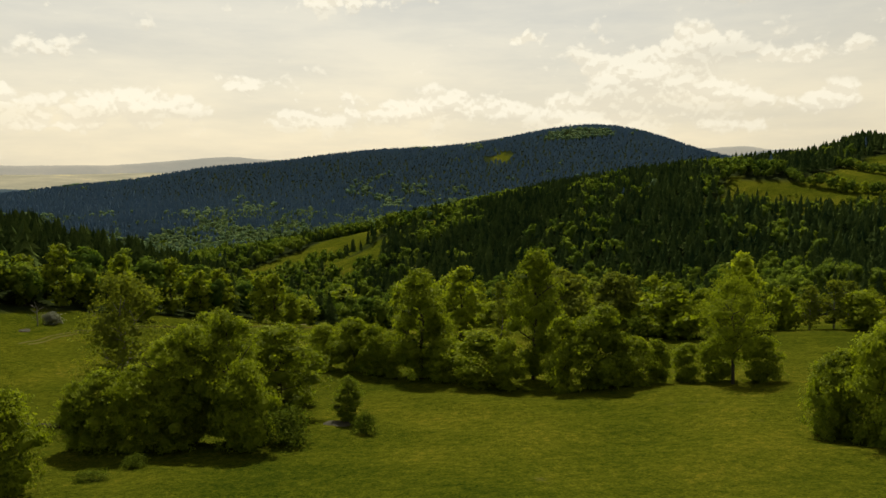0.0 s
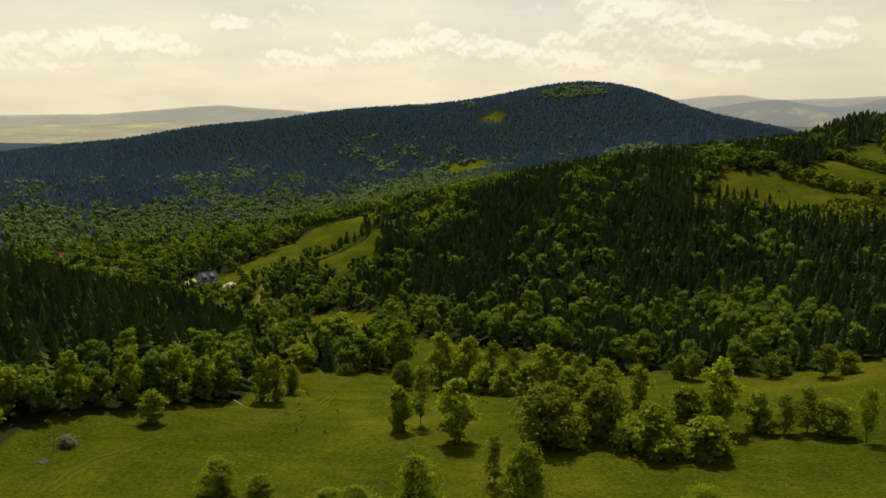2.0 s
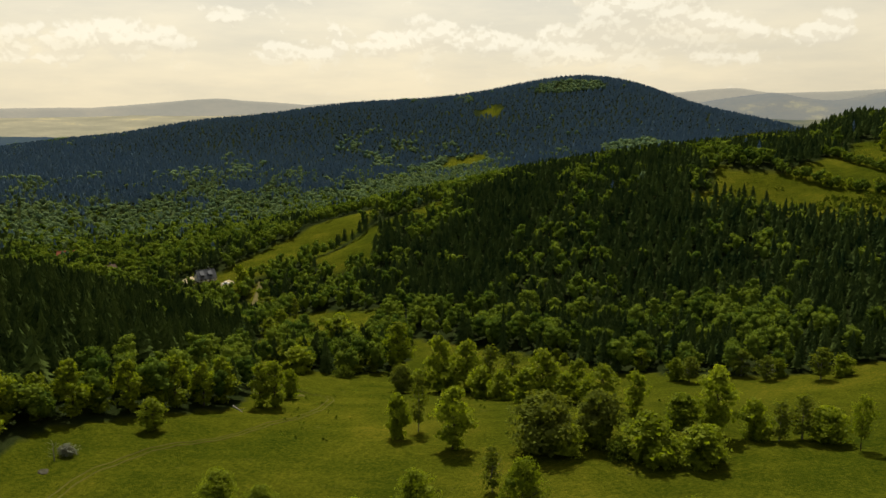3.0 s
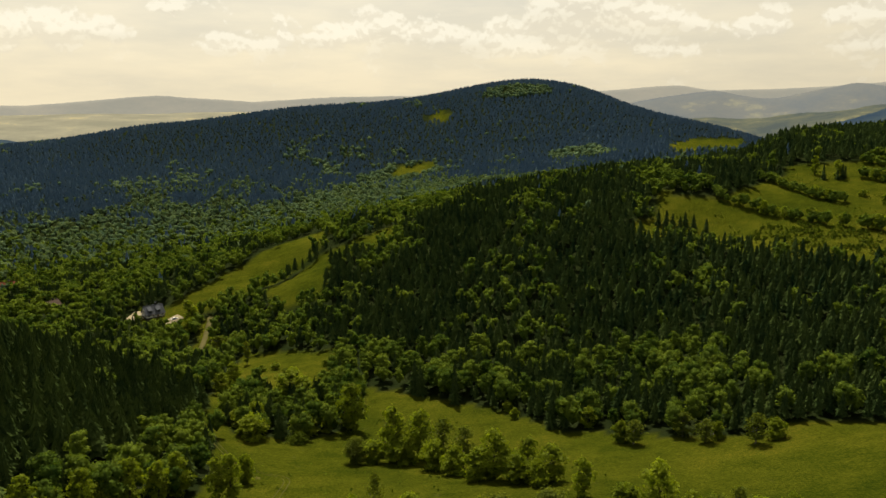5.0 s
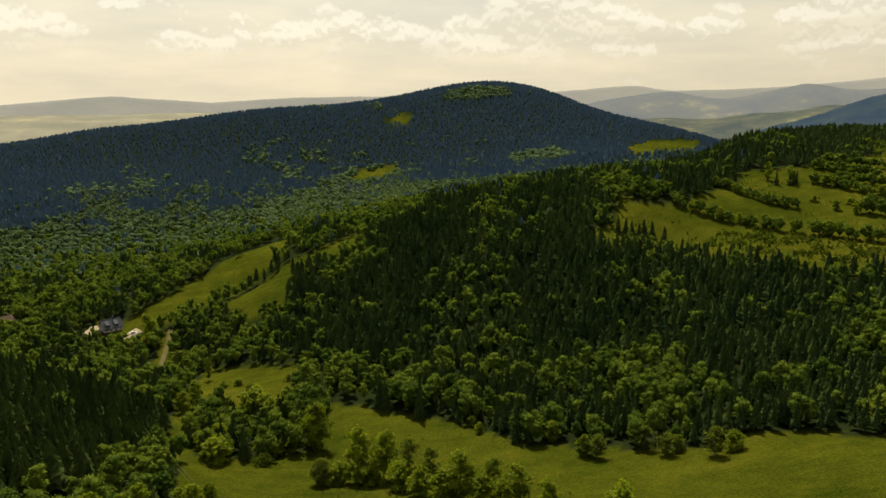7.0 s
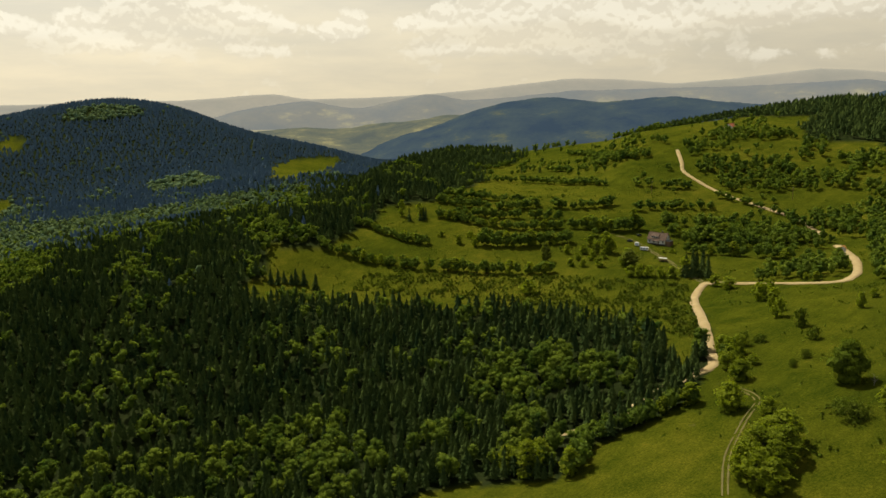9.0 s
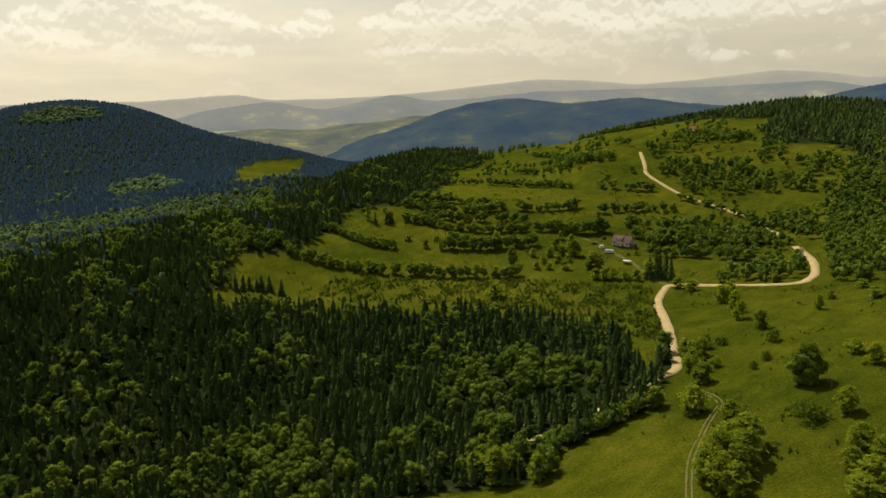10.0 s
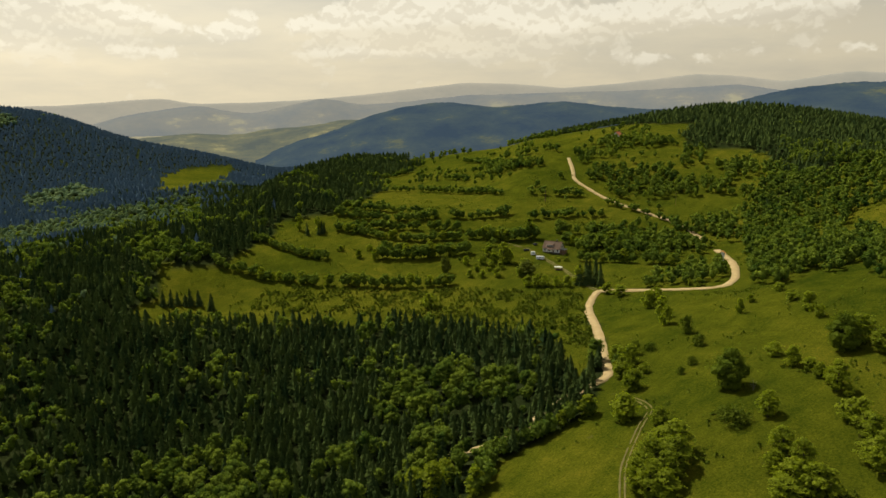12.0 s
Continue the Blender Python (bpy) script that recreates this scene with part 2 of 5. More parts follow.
GRASS = grass_material()
MAPLE = leaf_material("maple_leaves", (0.030, 0.062, 0.006), (0.400, 0.450, 0.030), 0.52, 0.5, (1.2, 1.24, 0.4), 1.6, 0.3, 0.03)
OAK = leaf_material("oak_leaves", (0.028, 0.058, 0.008), (0.190, 0.235, 0.022), 0.45, 0.55, (1.3, 1.25, 0.4), 1.4, 0.5)
YOUNG = leaf_material("young_leaves", (0.090, 0.130, 0.010), (0.320, 0.360, 0.028), 0.52, 0.5, (1.15, 1.2, 0.4))
WOOD_LEAF = leaf_material("wood_leaves", (0.030, 0.070, 0.013), (0.210, 0.262, 0.032), 0.42, 0.6, (1.22, 1.26, 0.45), 0.9, 0.4)
BIRCH = leaf_material("birch_leaves", (0.070, 0.100, 0.013), (0.200, 0.225, 0.030), 0.5)
WILLOW = leaf_material("willow_leaves", (0.095, 0.125, 0.020), (0.210, 0.235, 0.040), 0.48)
SPRUCE = leaf_material("spruce_needles", (0.015, 0.034, 0.013), (0.098, 0.134, 0.031), 0.22, 0.6, (1.1, 1.2, 0.6), 1.5)
BLOSSOM = leaf_material("white_blossom", (0.14, 0.15, 0.11), (0.25, 0.26, 0.2), 0.3)
# far trees: the blue of distance haze is painted into both colours
FAR_SPRUCE = leaf_material("hazed_spruce_needles", (0.086, 0.144, 0.218), (0.126, 0.184, 0.226), 0.25, 0.6, (1.1, 1.2, 0.9), 0.3, 0.2)
FAR_LEAF = leaf_material("hazed_beech_leaves", (0.084, 0.146, 0.094), (0.195, 0.252, 0.096), 0.35, 0.6, (1.2, 1.2, 0.55), 0.4, 0.3)
BARK = plain_material("bark", (0.035, 0.028, 0.02), (0.075, 0.06, 0.045), 1.5)
PALE_BARK = plain_material("pale_bark", (0.12, 0.11, 0.09), (0.26, 0.24, 0.2), 1.5)
SAND = plain_material("heaped_sand", (0.28, 0.225, 0.125), (0.44, 0.36, 0.22), 0.8)
GRAVEL = plain_material("pale_gravel", (0.32, 0.235, 0.105), (0.42, 0.32, 0.160), 0.25, 0.9, 0, 0.4, 20)
EARTH = plain_material("bare_track_earth", (0.060, 0.062, 0.009), (0.098, 0.090, 0.019), 0.3, 0.9, 0, 0.4, 15)
WORN = plain_material("pale_worn_track", (0.098, 0.088, 0.026), (0.160, 0.136, 0.050), 0.3, 0.9, 0, 0.4, 15)
WEEDS = leaf_material("rank_weeds", (0.044, 0.074, 0.008), (0.150, 0.172, 0.020), 0.35, 0.6, (1.15, 1.25, 0.5))
# far land: blue and pale tones are painted haze, given off as a glow
RIDGE_DARK = distance_material("haze_blue_wooded_ridge", (0.040, 0.064, 0.092), (0.062, 0.088, 0.098), (0.120, 0.130, 0.080), 0.008, 0.85)
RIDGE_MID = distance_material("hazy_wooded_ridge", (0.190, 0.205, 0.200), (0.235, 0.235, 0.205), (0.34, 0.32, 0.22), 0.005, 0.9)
RIDGE_PALE = distance_material("haze_pale_far_ridge", (0.37, 0.355, 0.29), (0.42, 0.39, 0.31), (0.46, 0.42, 0.32), 0.004, 0.9)
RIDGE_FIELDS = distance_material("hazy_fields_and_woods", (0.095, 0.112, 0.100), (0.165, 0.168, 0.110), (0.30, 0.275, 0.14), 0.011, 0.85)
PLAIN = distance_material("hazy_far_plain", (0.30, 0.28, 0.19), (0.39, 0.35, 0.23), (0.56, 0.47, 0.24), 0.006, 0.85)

# ---------------------------------------------------------------- the lie of the land
# centre x, y, height, reach of each rise or hollow
RISES = [(760, 152, 127.6, 456), (150, 306, -43.5, 152), (-304, -380, 41.0, 266), (450, 228, -4.6, 84), (-135, 443, -6.7, 84), (173, 460, 20.8, 152), (-532, 0, 25.1, 266), (1064, 532, 60.0, 152), (-228, 684, -59.5, 266), 
    (513, 327, -59.4, 152), (199, 255, 1.5, 84), (566, 448, 32.8, 152), (-190, 190, 48.4, 84), (228, -380, 23.3, 266), (-75, 263, -29.5, 152), (12, 560, 36.3, 266), (-190, 190, -16.9, 46), (391, 561, 22.0, 46), 
    (-9, 150, 5.8, 46), (250, 421, -12.8, 84), (-608, 228, 19.6, 266), (757, 635, 22.5, 152), (-98, 397, -11.8, 46), (380, -76, 10.3, 152)]
KNOLLS = [(199, 438, -12.3, 27), (199, 438, 5.1, 61), (532, 114, -6.2, 27), (-32, 441, 3.9, 27), (-68, 492, -18.2, 27), (80, 312, -5.3, 27), (-228, 304, 5.3, 27), (-304, 456, -5.2, 61), (186, 200, -5.1, 27), 
    (-68, 492, 13.0, 42), (41, 160, 4.3, 27), (226, 100, 4.0, 27), (-60, 366, -2.3, 61), (337, 252, -4.3, 27)]
FAR_RISES = [(152, 1566, 25.6, 342), (324, 1613, 119.8, 213), (-220, 1505, 50.8, 137), (760, 1748, -24.6, 213), (1140, 1140, -79.6, 137), (-456, 1406, 24.8, 91), (380, 1292, 42.9, 213), (-29, 1520, 30.0, 137), (-836, 1140, -24.7, 91), 
    (-760, 1672, -16.2, 91), (27, 1145, -14.0, 91), (324, 2052, -12.2, 213), (684, 950, 68.4, 137), (874, 1140, -23.6, 91), (1140, 1140, 81.0, 342), (684, 1254, -64.5, 342), (394, 1012, 15.7, 91), (-456, 912, 6.4, 342), 
    (631, 1406, 33.5, 91), (630, 1508, -36.3, 91), (684, 950, -56.8, 91), (630, 1508, 31.1, 213)]
# the long left shoulder of the far hill
FAR_RISES += [(-640, 1440, 24.0, 120), (-375, 1450, 13.0, 100), (-790, 1400, 4.0, 120)]


def height(x, y):
    x, y = np.asarray(x, float), np.asarray(y, float)
    z = np.full(x.shape, -30.4)
    for a, b, h, r in RISES + KNOLLS + FAR_RISES:
        z = z + h * np.exp(-((x - a) ** 2 + (y - b) ** 2) / (2 * r * r))
    return high_pasture(x, y, z)


def ease(v, a, b):
    """0 at a, 1 at b, smooth between."""
    u = np.clip((v - a) / (b - a), 0, 1)
    return u * u * (3 - 2 * u)


def high_pasture(x, y, z):
    """The terraced pasture climbs gently to a wooded knoll, then falls into the next valley."""
    r, a = np.hypot(x, y), np.degrees(np.arctan2(x, y))
    crest = np.clip(720 + (a - 29) * 60, 720, 1080)
    rise = 33 + 3 * (1 - ease(a, 31, 34)) + (14 + 12 * ease(a, 39.5, 45.5)) * np.clip((r - 600) / (crest - 600), 0, 1) - 0.15 * np.clip(r - crest, 0, 400)
    share = ease(a, 25, 30) * (1 - ease(a, 43, 49)) * ease(r, 590, 680) * (1 - ease(r, 1150, 1500))
    return z + (rise - z) * share


def ripple(x, y):
    """Small unevenness of the turf."""
    return 0.16 * np.sin(x * 0.31 + 1.3 * np.sin(y * 0.17)) + 0.13 * np.sin(y * 0.43 + 1.7 * np.sin(x * 0.21)) + 0.1 * np.sin((x + y) * 0.83)


def back_slope(x, y):
    """How far the land falls away behind the crest of the far hill and into the left valley."""
    r, a = np.hypot(x, y), np.arctan2(x, y)
    return np.clip((r - 1720) / 500, 0, 1) * 85 + np.clip((r - 1250) / 400, 0, 1) * 4 * np.clip((radians(-14) - a) / 0.15, 0, 1)


def ground_at(x, y):
    return height(x, y) + ripple(x, y) - back_slope(x, y)


def field(x, y, size, seed):
    """A smooth random field between about -1 and 1."""
    rng = np.random.default_rng(seed)
    out = np.zeros(np.shape(x))
    for k in range(7):
        a, p, s = rng.uniform(0, 6.28), rng.uniform(0, 6.28), size * rng.uniform(0.5, 1.6)
        out += np.sin((x * np.cos(a) + y * np.sin(a)) * 6.28 / s + p)
    return out / 3.0


def inside(x, y, ring):
    x, y = np.asarray(x, float), np.asarray(y, float)
    hit = np.zeros(x.shape, bool)
    for (x0, y0), (x1, y1) in zip(ring, ring[1:] + ring[:1]):
        if y0 != y1:
            hit ^= ((y0 > y) != (y1 > y)) & (x < (x1 - x0) * (y - y0) / (y1 - y0) + x0)
    return hit


def near_line(x, y, line):
    """Distance from points to a broken line."""
    best = np.full(np.shape(x), 1e9)
    for (x0, y0), (x1, y1) in zip(line, line[1:]):
        dx, dy = x1 - x0, y1 - y0
        u = np.clip(((x - x0) * dx + (y - y0) * dy) / (dx * dx + dy * dy), 0, 1)
        best = np.minimum(best, np.hypot(x - x0 - u * dx, y - y0 - u * dy))
    return best


def smooth_line(line, step):
    """Points along a curve through the corners of a broken line."""
    p = [Vector((a, b, 0)) for a, b in line]
    out = []
    for i in range(len(p) - 1):
        a, b, c, d = p[max(i - 1, 0)], p[i], p[i + 1], p[min(i + 2, len(p) - 1)]
        n = max(2, int((c - b).length / step))
        for k in range(n):
            u = k / n
            out.append(0.5 * (2 * b + (c - a) * u + (2 * a - 5 * b + 4 * c - d) * u * u + (3 * b - a - 3 * c + d) * u ** 3))
    out.append(p[-1])
    return [(v.x, v.y) for v in out]


# open land, as rings of corners
LOW_MEADOW = [(-684, -684), (-684, 20), (-160, 60), (-84, 104), (-75, 119), (-75, 132), (-70, 138), (-63, 147), (-54, 155), (-45, 162), (-46, 185), (-52, 220), (-52, 230), (-30, 226),
              (-15, 238), (-9, 257), (-9, 292), (11, 283), (36, 261), (46, 249), (58, 225), (80, 211), (103, 195), (121, 201),
              (134, 194), (158, 165), (178, 174), (199, 167), (217, 162), (242, 172), (266, 187), (296, 214), (328, 245), (353, 262), (684, 251), (684, -684)]
HIGH_MEADOW = [(147, 439), (174, 462), (189, 498), (208, 488), (225, 474), (233, 482), (250, 490), (280, 506), (290, 518), (304, 534), (321, 523), (336, 508), (347, 517),
               (408, 574), (448, 598), (480, 622), (505, 690), (540, 700), (590, 716), (620, 750), (640, 800), (722, 860), (780, 800), (800, 720), (800, 640), (813, 543),
               (808, 494), (828, 445), (778, 440), (729, 430), (702, 399), (689, 371), (700, 366), (704, 340), (688, 306), (664, 285), (643, 275), (532, 251), (353, 258),
               (304, 226), (266, 190), (239, 182), (258, 205), (271, 240), (268, 286), (255, 319), (220, 359), (184, 406), (152, 420)]
UPPER_FIELD = [(-134, 445), (-118, 479), (-93, 530), (-74, 574), (-35, 617), (-46, 508), (-74, 477), (-97, 447), (-125, 427)]
LOWER_FIELD = [(-78, 454), (-61, 474), (-44, 506), (-14, 514), (11, 538), (11, 492), (-9, 473), (-30, 464), (-33, 439), (-34, 416), (-57, 420)]
FAR_FIELD = [(381, 999), (471, 1202), (519, 1254), (638, 1293), (629, 1262), (476, 1021), (401, 965)]
HILL_CLEARING = [(87, 1384), (102, 1408), (132, 1394), (127, 1362), (109, 1336), (89, 1344)]
SAND_GLADE = [(11, 1135), (27, 1186), (42, 1173), (81, 1173), (85, 1139), (47, 1096), (14, 1069)]
SUMMIT = [(187, 1440), (211, 1495), (268, 1502), (334, 1465), (320, 1423), (252, 1410)]
YARD = [(-147, 435), (-148, 453), (-122, 451), (-113, 436), (-114, 427), (-123, 420), (-133, 426)]
GLADE = [(-73, 373), (-48, 362), (-21, 344), (-20, 332), (-23, 317), (-25, 296), (-30, 282), (-45, 281), (-54, 286), (-53, 260), (-55, 248), (-50, 227), (-55, 218), (-62, 243), (-69, 292), (-71, 333)]
STRIP = [(-108, 435), (-100, 433), (-97, 414), (-90, 393), (-81, 382), (-79, 366), (-100, 371), (-109, 381), (-106, 397), (-103, 410)]
OPEN = [LOW_MEADOW, HIGH_MEADOW, UPPER_FIELD, LOWER_FIELD, FAR_FIELD, HILL_CLEARING, SAND_GLADE, YARD, GLADE, STRIP]


def open_land(x, y):
    hit = np.zeros(np.shape(x), bool)
    for ring in OPEN:
        hit |= inside(x, y, ring)
    return hit


def mesh_object(name, verts, faces, mat, parent=None, tint=None, smooth=False):
    """One mesh from arrays of corners and of triangles or quads."""
    verts, faces = np.asarray(verts, np.float32), np.asarray(faces, np.int32)
    me = bpy.data.meshes.new(name)
    k = faces.shape[1]
    me.vertices.add(len(verts))
    me.vertices.foreach_set("co", verts.ravel())
    me.loops.add(faces.size)
    me.loops.foreach_set("vertex_index", faces.ravel())
    me.polygons.add(len(faces))
    me.polygons.foreach_set("loop_start", np.arange(0, faces.size, k, dtype=np.int32))
    me.polygons.foreach_set("use_smooth", np.full(len(faces), smooth))
    if tint is not None:
        me.attributes.new("tint", "FLOAT", "POINT").data.foreach_set("value", np.asarray(tint, np.float32))
    me.update(calc_edges=True)
    me.materials.append(mat)
    ob = new(name, me)
    if parent is not None:
        ob.parent = parent
    return ob


# the ground: one sheet of rings round the middle, out to the horizon
rings = np.concatenate([np.linspace(0.05, 60, 18, endpoint=False), 60 * 1.0185 ** np.arange(0, 232)])
rings = rings[rings < 4300]
turns = np.radians(np.concatenate([np.arange(-180, -50, 4.0), np.arange(-50, 92, 0.5), np.arange(92, 180, 4.0)]))
rr, aa = np.meshgrid(rings, turns, indexing="ij")
gx, gy = rr * np.sin(aa), rr * np.cos(aa)
gz = height(gx, gy) + ripple(gx, gy) * np.clip(1.4 - rr / 700, 0, 1)
gz = gz - back_slope(gx, gy)
nr, na = gx.shape
index = np.arange(nr * na).reshape(nr, na)
nxt = np.roll(index, -1, axis=1)
quads = np.stack([index[:-1], index[1:], nxt[1:], nxt[:-1]], -1).reshape(-1, 4)
ground = mesh_object("ground", np.stack([gx, gy, gz], -1).reshape(-1, 3), quads, GRASS, smooth=True)
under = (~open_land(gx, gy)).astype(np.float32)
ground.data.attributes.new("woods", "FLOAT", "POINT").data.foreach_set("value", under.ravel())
tagged(ground, "rolling green meadow and forest floor", "ground", kind="structure")


CLEAR = [(-137, 442, 13), (410, 338, 12), (-260, 525, 11), (-202, 459, 9), (697, 488, 14), (-126, 438, 6), (438, 225, 9), (416, 214, 7), (-195, 458, 10), (-148, 438, 8), (-101, 428, 4), (-100, 419, 5), (-99, 409, 5), (-98, 400, 5), (-97, 391, 6), (-90, 384, 5), (-103, 381, 5), (-96, 380, 5)]


def ribbon(name, line, width, mat, lift, label, step=3.0, wobble=0.15):
    """A road laid on the ground: crowned, with sunk edges."""
    pts = smooth_line(line, step)
    rng = random.Random(len(pts))
    vs, fs = [], []
    for i, (x, y) in enumerate(pts):
        x0, y0 = pts[max(i - 1, 0)]
        x1, y1 = pts[min(i + 1, len(pts) - 1)]
        l = math.hypot(x1 - x0, y1 - y0)
        sx, sy = (y1 - y0) / l, -(x1 - x0) / l
        for u, up in ((-0.5, -0.5), (-0.46, 0.0), (0.0, 0.09), (0.46, 0.0), (0.5, -0.5)):
            w = width * (1 + rng.uniform(-wobble, wobble))
            px, py = x + sx * w * u, y + sy * w * u
            vs.append((px, py, float(height(x, y)) * 0.5 + float(height(px, py)) * 0.5 + lift + up))
        if i:
            fs += [(5 * i - 5 + k, 5 * i - 4 + k, 5 * i + 1 + k, 5 * i + k) for k in range(4)]
    ob = mesh_object(name, vs, fs, mat, smooth=True)
    return tagged(ob, label, "road", kind="structure")


LANE = [(182, 199), (194, 183), (225, 178), (237, 175), (247, 173), (261, 185), (292, 212), (329, 245), (353, 259), 
    (362, 259), (367, 237), (369, 194), (382, 190), (402, 198), (432, 215), (455, 233), (468, 245)]
UPPER_LANE = [(489, 266), (515, 300), (526, 340), (530, 375), (539, 404), (551, 431), (568, 447), (597, 476)]
ribbon("road_1", LANE, 4.6, GRAVEL, 0.4, "pale gravel lane winding between meadow and wood")
ribbon("road_2", UPPER_LANE, 3.5, GRAVEL, 0.45, "pale gravel lane climbing the far meadow")



def ruts(name, line, gauge, width, lift, label, mat):
    """Two worn wheel ruts side by side."""
    pts = smooth_line(line, 1.5)
    rng = random.Random(3)
    vs, fs = [], []
    for side in (-1, 1):
        base = len(vs)
        for i, (x, y) in enumerate(pts):
            x0, y0 = pts[max(i - 1, 0)]
            x1, y1 = pts[min(i + 1, len(pts) - 1)]
            l = math.hypot(x1 - x0, y1 - y0) or 1
            sx, sy = (y1 - y0) / l, -(x1 - x0) / l
            for u, up in ((-1, -0.25), (-0.6, 0.0), (0.6, 0.0), (1, -0.25)):
                d = side * gauge / 2 + u * width / 2 * rng.uniform(0.6, 1.3)
                px, py = x + sx * d, y + sy * d
                vs.append((px, py, float(ground_at(px, py)) + lift + up))
            if i:
                k = base + 4 * i
                fs += [(k - 4 + q, k - 3 + q, k + 1 + q, k + q) for q in range(3)]
    return tagged(mesh_object(name, vs, fs, mat, smooth=True), label, "track", kind="structure")


ruts("track_1", [(171, 113), (187, 124), (200, 130), (214, 135), (223, 138), (228, 144), (232, 154)], 1.5, 0.7, 0.14, "two worn wheel ruts through the meadow grass", WORN)
ruts("track_2", [(-60, 107), (-59, 116), (-55, 126), (-50, 133), (-42, 140), (-33, 154), (-28, 164), (-26, 177), (-27, 185), (-32, 188), (-40, 194), (-51, 214), (-55, 227)], 1.4, 0.32, 0.12, "faint wheel ruts curving over the lower meadow", EARTH)
ruts("track_3", [(361, 264), (368, 279), (376, 294), (385, 311), (391, 326), (398, 341), (402, 358), (400, 378)], 1.7, 1.3, 0.14, "worn drive up to the farmhouse", WORN)
ribbon("road_3", [(-112, 382), (-104, 386), (-98, 387), (-92, 388), (-83, 385)], 3.6, GRAVEL, 0.4, "pale valley lane between trees")
ribbon("pavement_1", [(-127, 429), (-124, 435), (-120, 439)], 8.5, SAND, 0.3, "bare sandy ground beside the valley house", 2.0, 0.3)
ribbon("pavement_2", [(-149, 437), (-147, 442), (-146, 449)], 8.0, SAND, 0.3, "dug sandy ground behind the valley house", 2.0, 0.3)
ribbon("track_4", [(-102, 435), (-101, 423), (-100, 410), (-99, 396), (-98, 388)], 3.0, WORN, 0.3, "bare earth path down to the valley house")

# ---------------------------------------------------------------- trees: shapes


def cards(points, size, rng, facing, single=False, wild=0.55):
    """A leafy spray at each point, lying roughly across the way it faces: a bent pair of blades, or one."""
    n = len(points)
    k = np.asarray(facing) * 0.9 + np.array([0, 0, 0.3]) + rng.normal(size=(n, 3)) * wild
    k /= np.linalg.norm(k, axis=1, keepdims=True)
    a = np.cross(k, rng.normal(size=(n, 3)))
    a /= np.linalg.norm(a, axis=1, keepdims=True)
    b = np.cross(k, a)
    s = size * rng.uniform(0.6, 1.4, (n, 1))
    p = np.asarray(points)
    if single:
        v = np.stack([p - a * s * 0.6 - b * s * 0.3, p + a * s * 0.6 - b * s * 0.35, p + b * s * 0.75 - k * s * 0.15], 1)
        return v.reshape(-1, 3), np.arange(n)[:, None] * 3 + [0, 1, 2]
    v = np.stack([p - a * s * 0.65, p + b * s * 0.42 - k * s * 0.12, p + a * s * 0.65, p - b * s * 0.42 - k * s * 0.12], 1)
    f = np.arange(n)[:, None] * 4
    return v.reshape(-1, 3), np.concatenate([f + [0, 1, 2], f + [0, 2, 3]])


def ball(level):
    bm = bmesh.new()
    bmesh.ops.create_icosphere(bm, subdivisions=level, radius=1.0)
    v = np.array([x.co[:] for x in bm.verts])
    f = np.array([[x.index for x in q.verts] for q in bm.faces])
    bm.free()
    return v, f


BALL0, BALL1 = ball(1), ball(2)


def crown_lobes(h, w, base, rng, count, top=0.5):
    """Lobes that make up a crown between base and h, widest at the part top of it."""
    out = []
    for i in range(count):
        u = (i + rng.uniform(0.2, 0.8)) / count
        z = base + (h - base) * u
        span = math.sin(math.pi * min(1, max(0.04, (u ** (math.log(0.5) / math.log(top)))))) ** 0.6
        a = rng.uniform(0, 6.28)
        r = w * 0.5 * span
        lobe = w * rng.uniform(0.15, 0.26) * (0.65 + 0.35 * span) * (1.0 if count > 24 else 1.2 if count > 8 else 1.5)
        d = max(0, r - lobe * 0.8) * math.sqrt(rng.uniform(0.3, 1.0))
        out.append((d * math.cos(a), d * math.sin(a), min(z, h - lobe * 0.6), lobe, lobe * rng.uniform(0.55, 0.85)))
    return out


def leafy(h, w, base, seed, lobes, sprays, blades, size, core=0.0, top=0.45, single=False, loose=0.5):
    """A crown: lobes set round the axis, each lobe a shell of sprays, each spray a cluster of leaf blades."""
    rng = np.random.default_rng(seed)
    parts_v, parts_f, off = [], [], 0
    for x, y, z, r, rz in crown_lobes(h, w, base, rng, lobes, top):
        d = rng.normal(size=(sprays, 3))
        d[:, 2] = np.abs(d[:, 2]) * np.where(rng.random(sprays) < 0.85, 1, -1)
        d /= np.linalg.norm(d, axis=1, keepdims=True)
        at = np.array([x, y, z]) + d * rng.uniform(0.62, 1.05, (sprays, 1)) * [r, r, rz]
        at = np.repeat(at, blades, axis=0) + rng.normal(size=(sprays * blades, 3)) * r * loose * [0.42, 0.42, 0.26]
        v, f = cards(at, size, rng, np.repeat(d, blades, axis=0), single, 0.5)
        parts_v.append(v), parts_f.append(f + off)
        off += len(v)
        if core:
            bv, bf = BALL0
            v = bv * [r * core, r * core, rz * core] * rng.uniform(0.7, 1.2, (len(bv), 1)) + [x, y, z]
            parts_v.append(v), parts_f.append(bf + off)
            off += len(v)
    return np.concatenate(parts_v), np.concatenate(parts_f)


def join(pieces):
    vs, fs, off = [], [], 0
    for v, f in pieces:
        vs.append(v), fs.append(np.asarray(f) + off)
        off += len(v)
    return np.concatenate(vs), np.concatenate(fs)


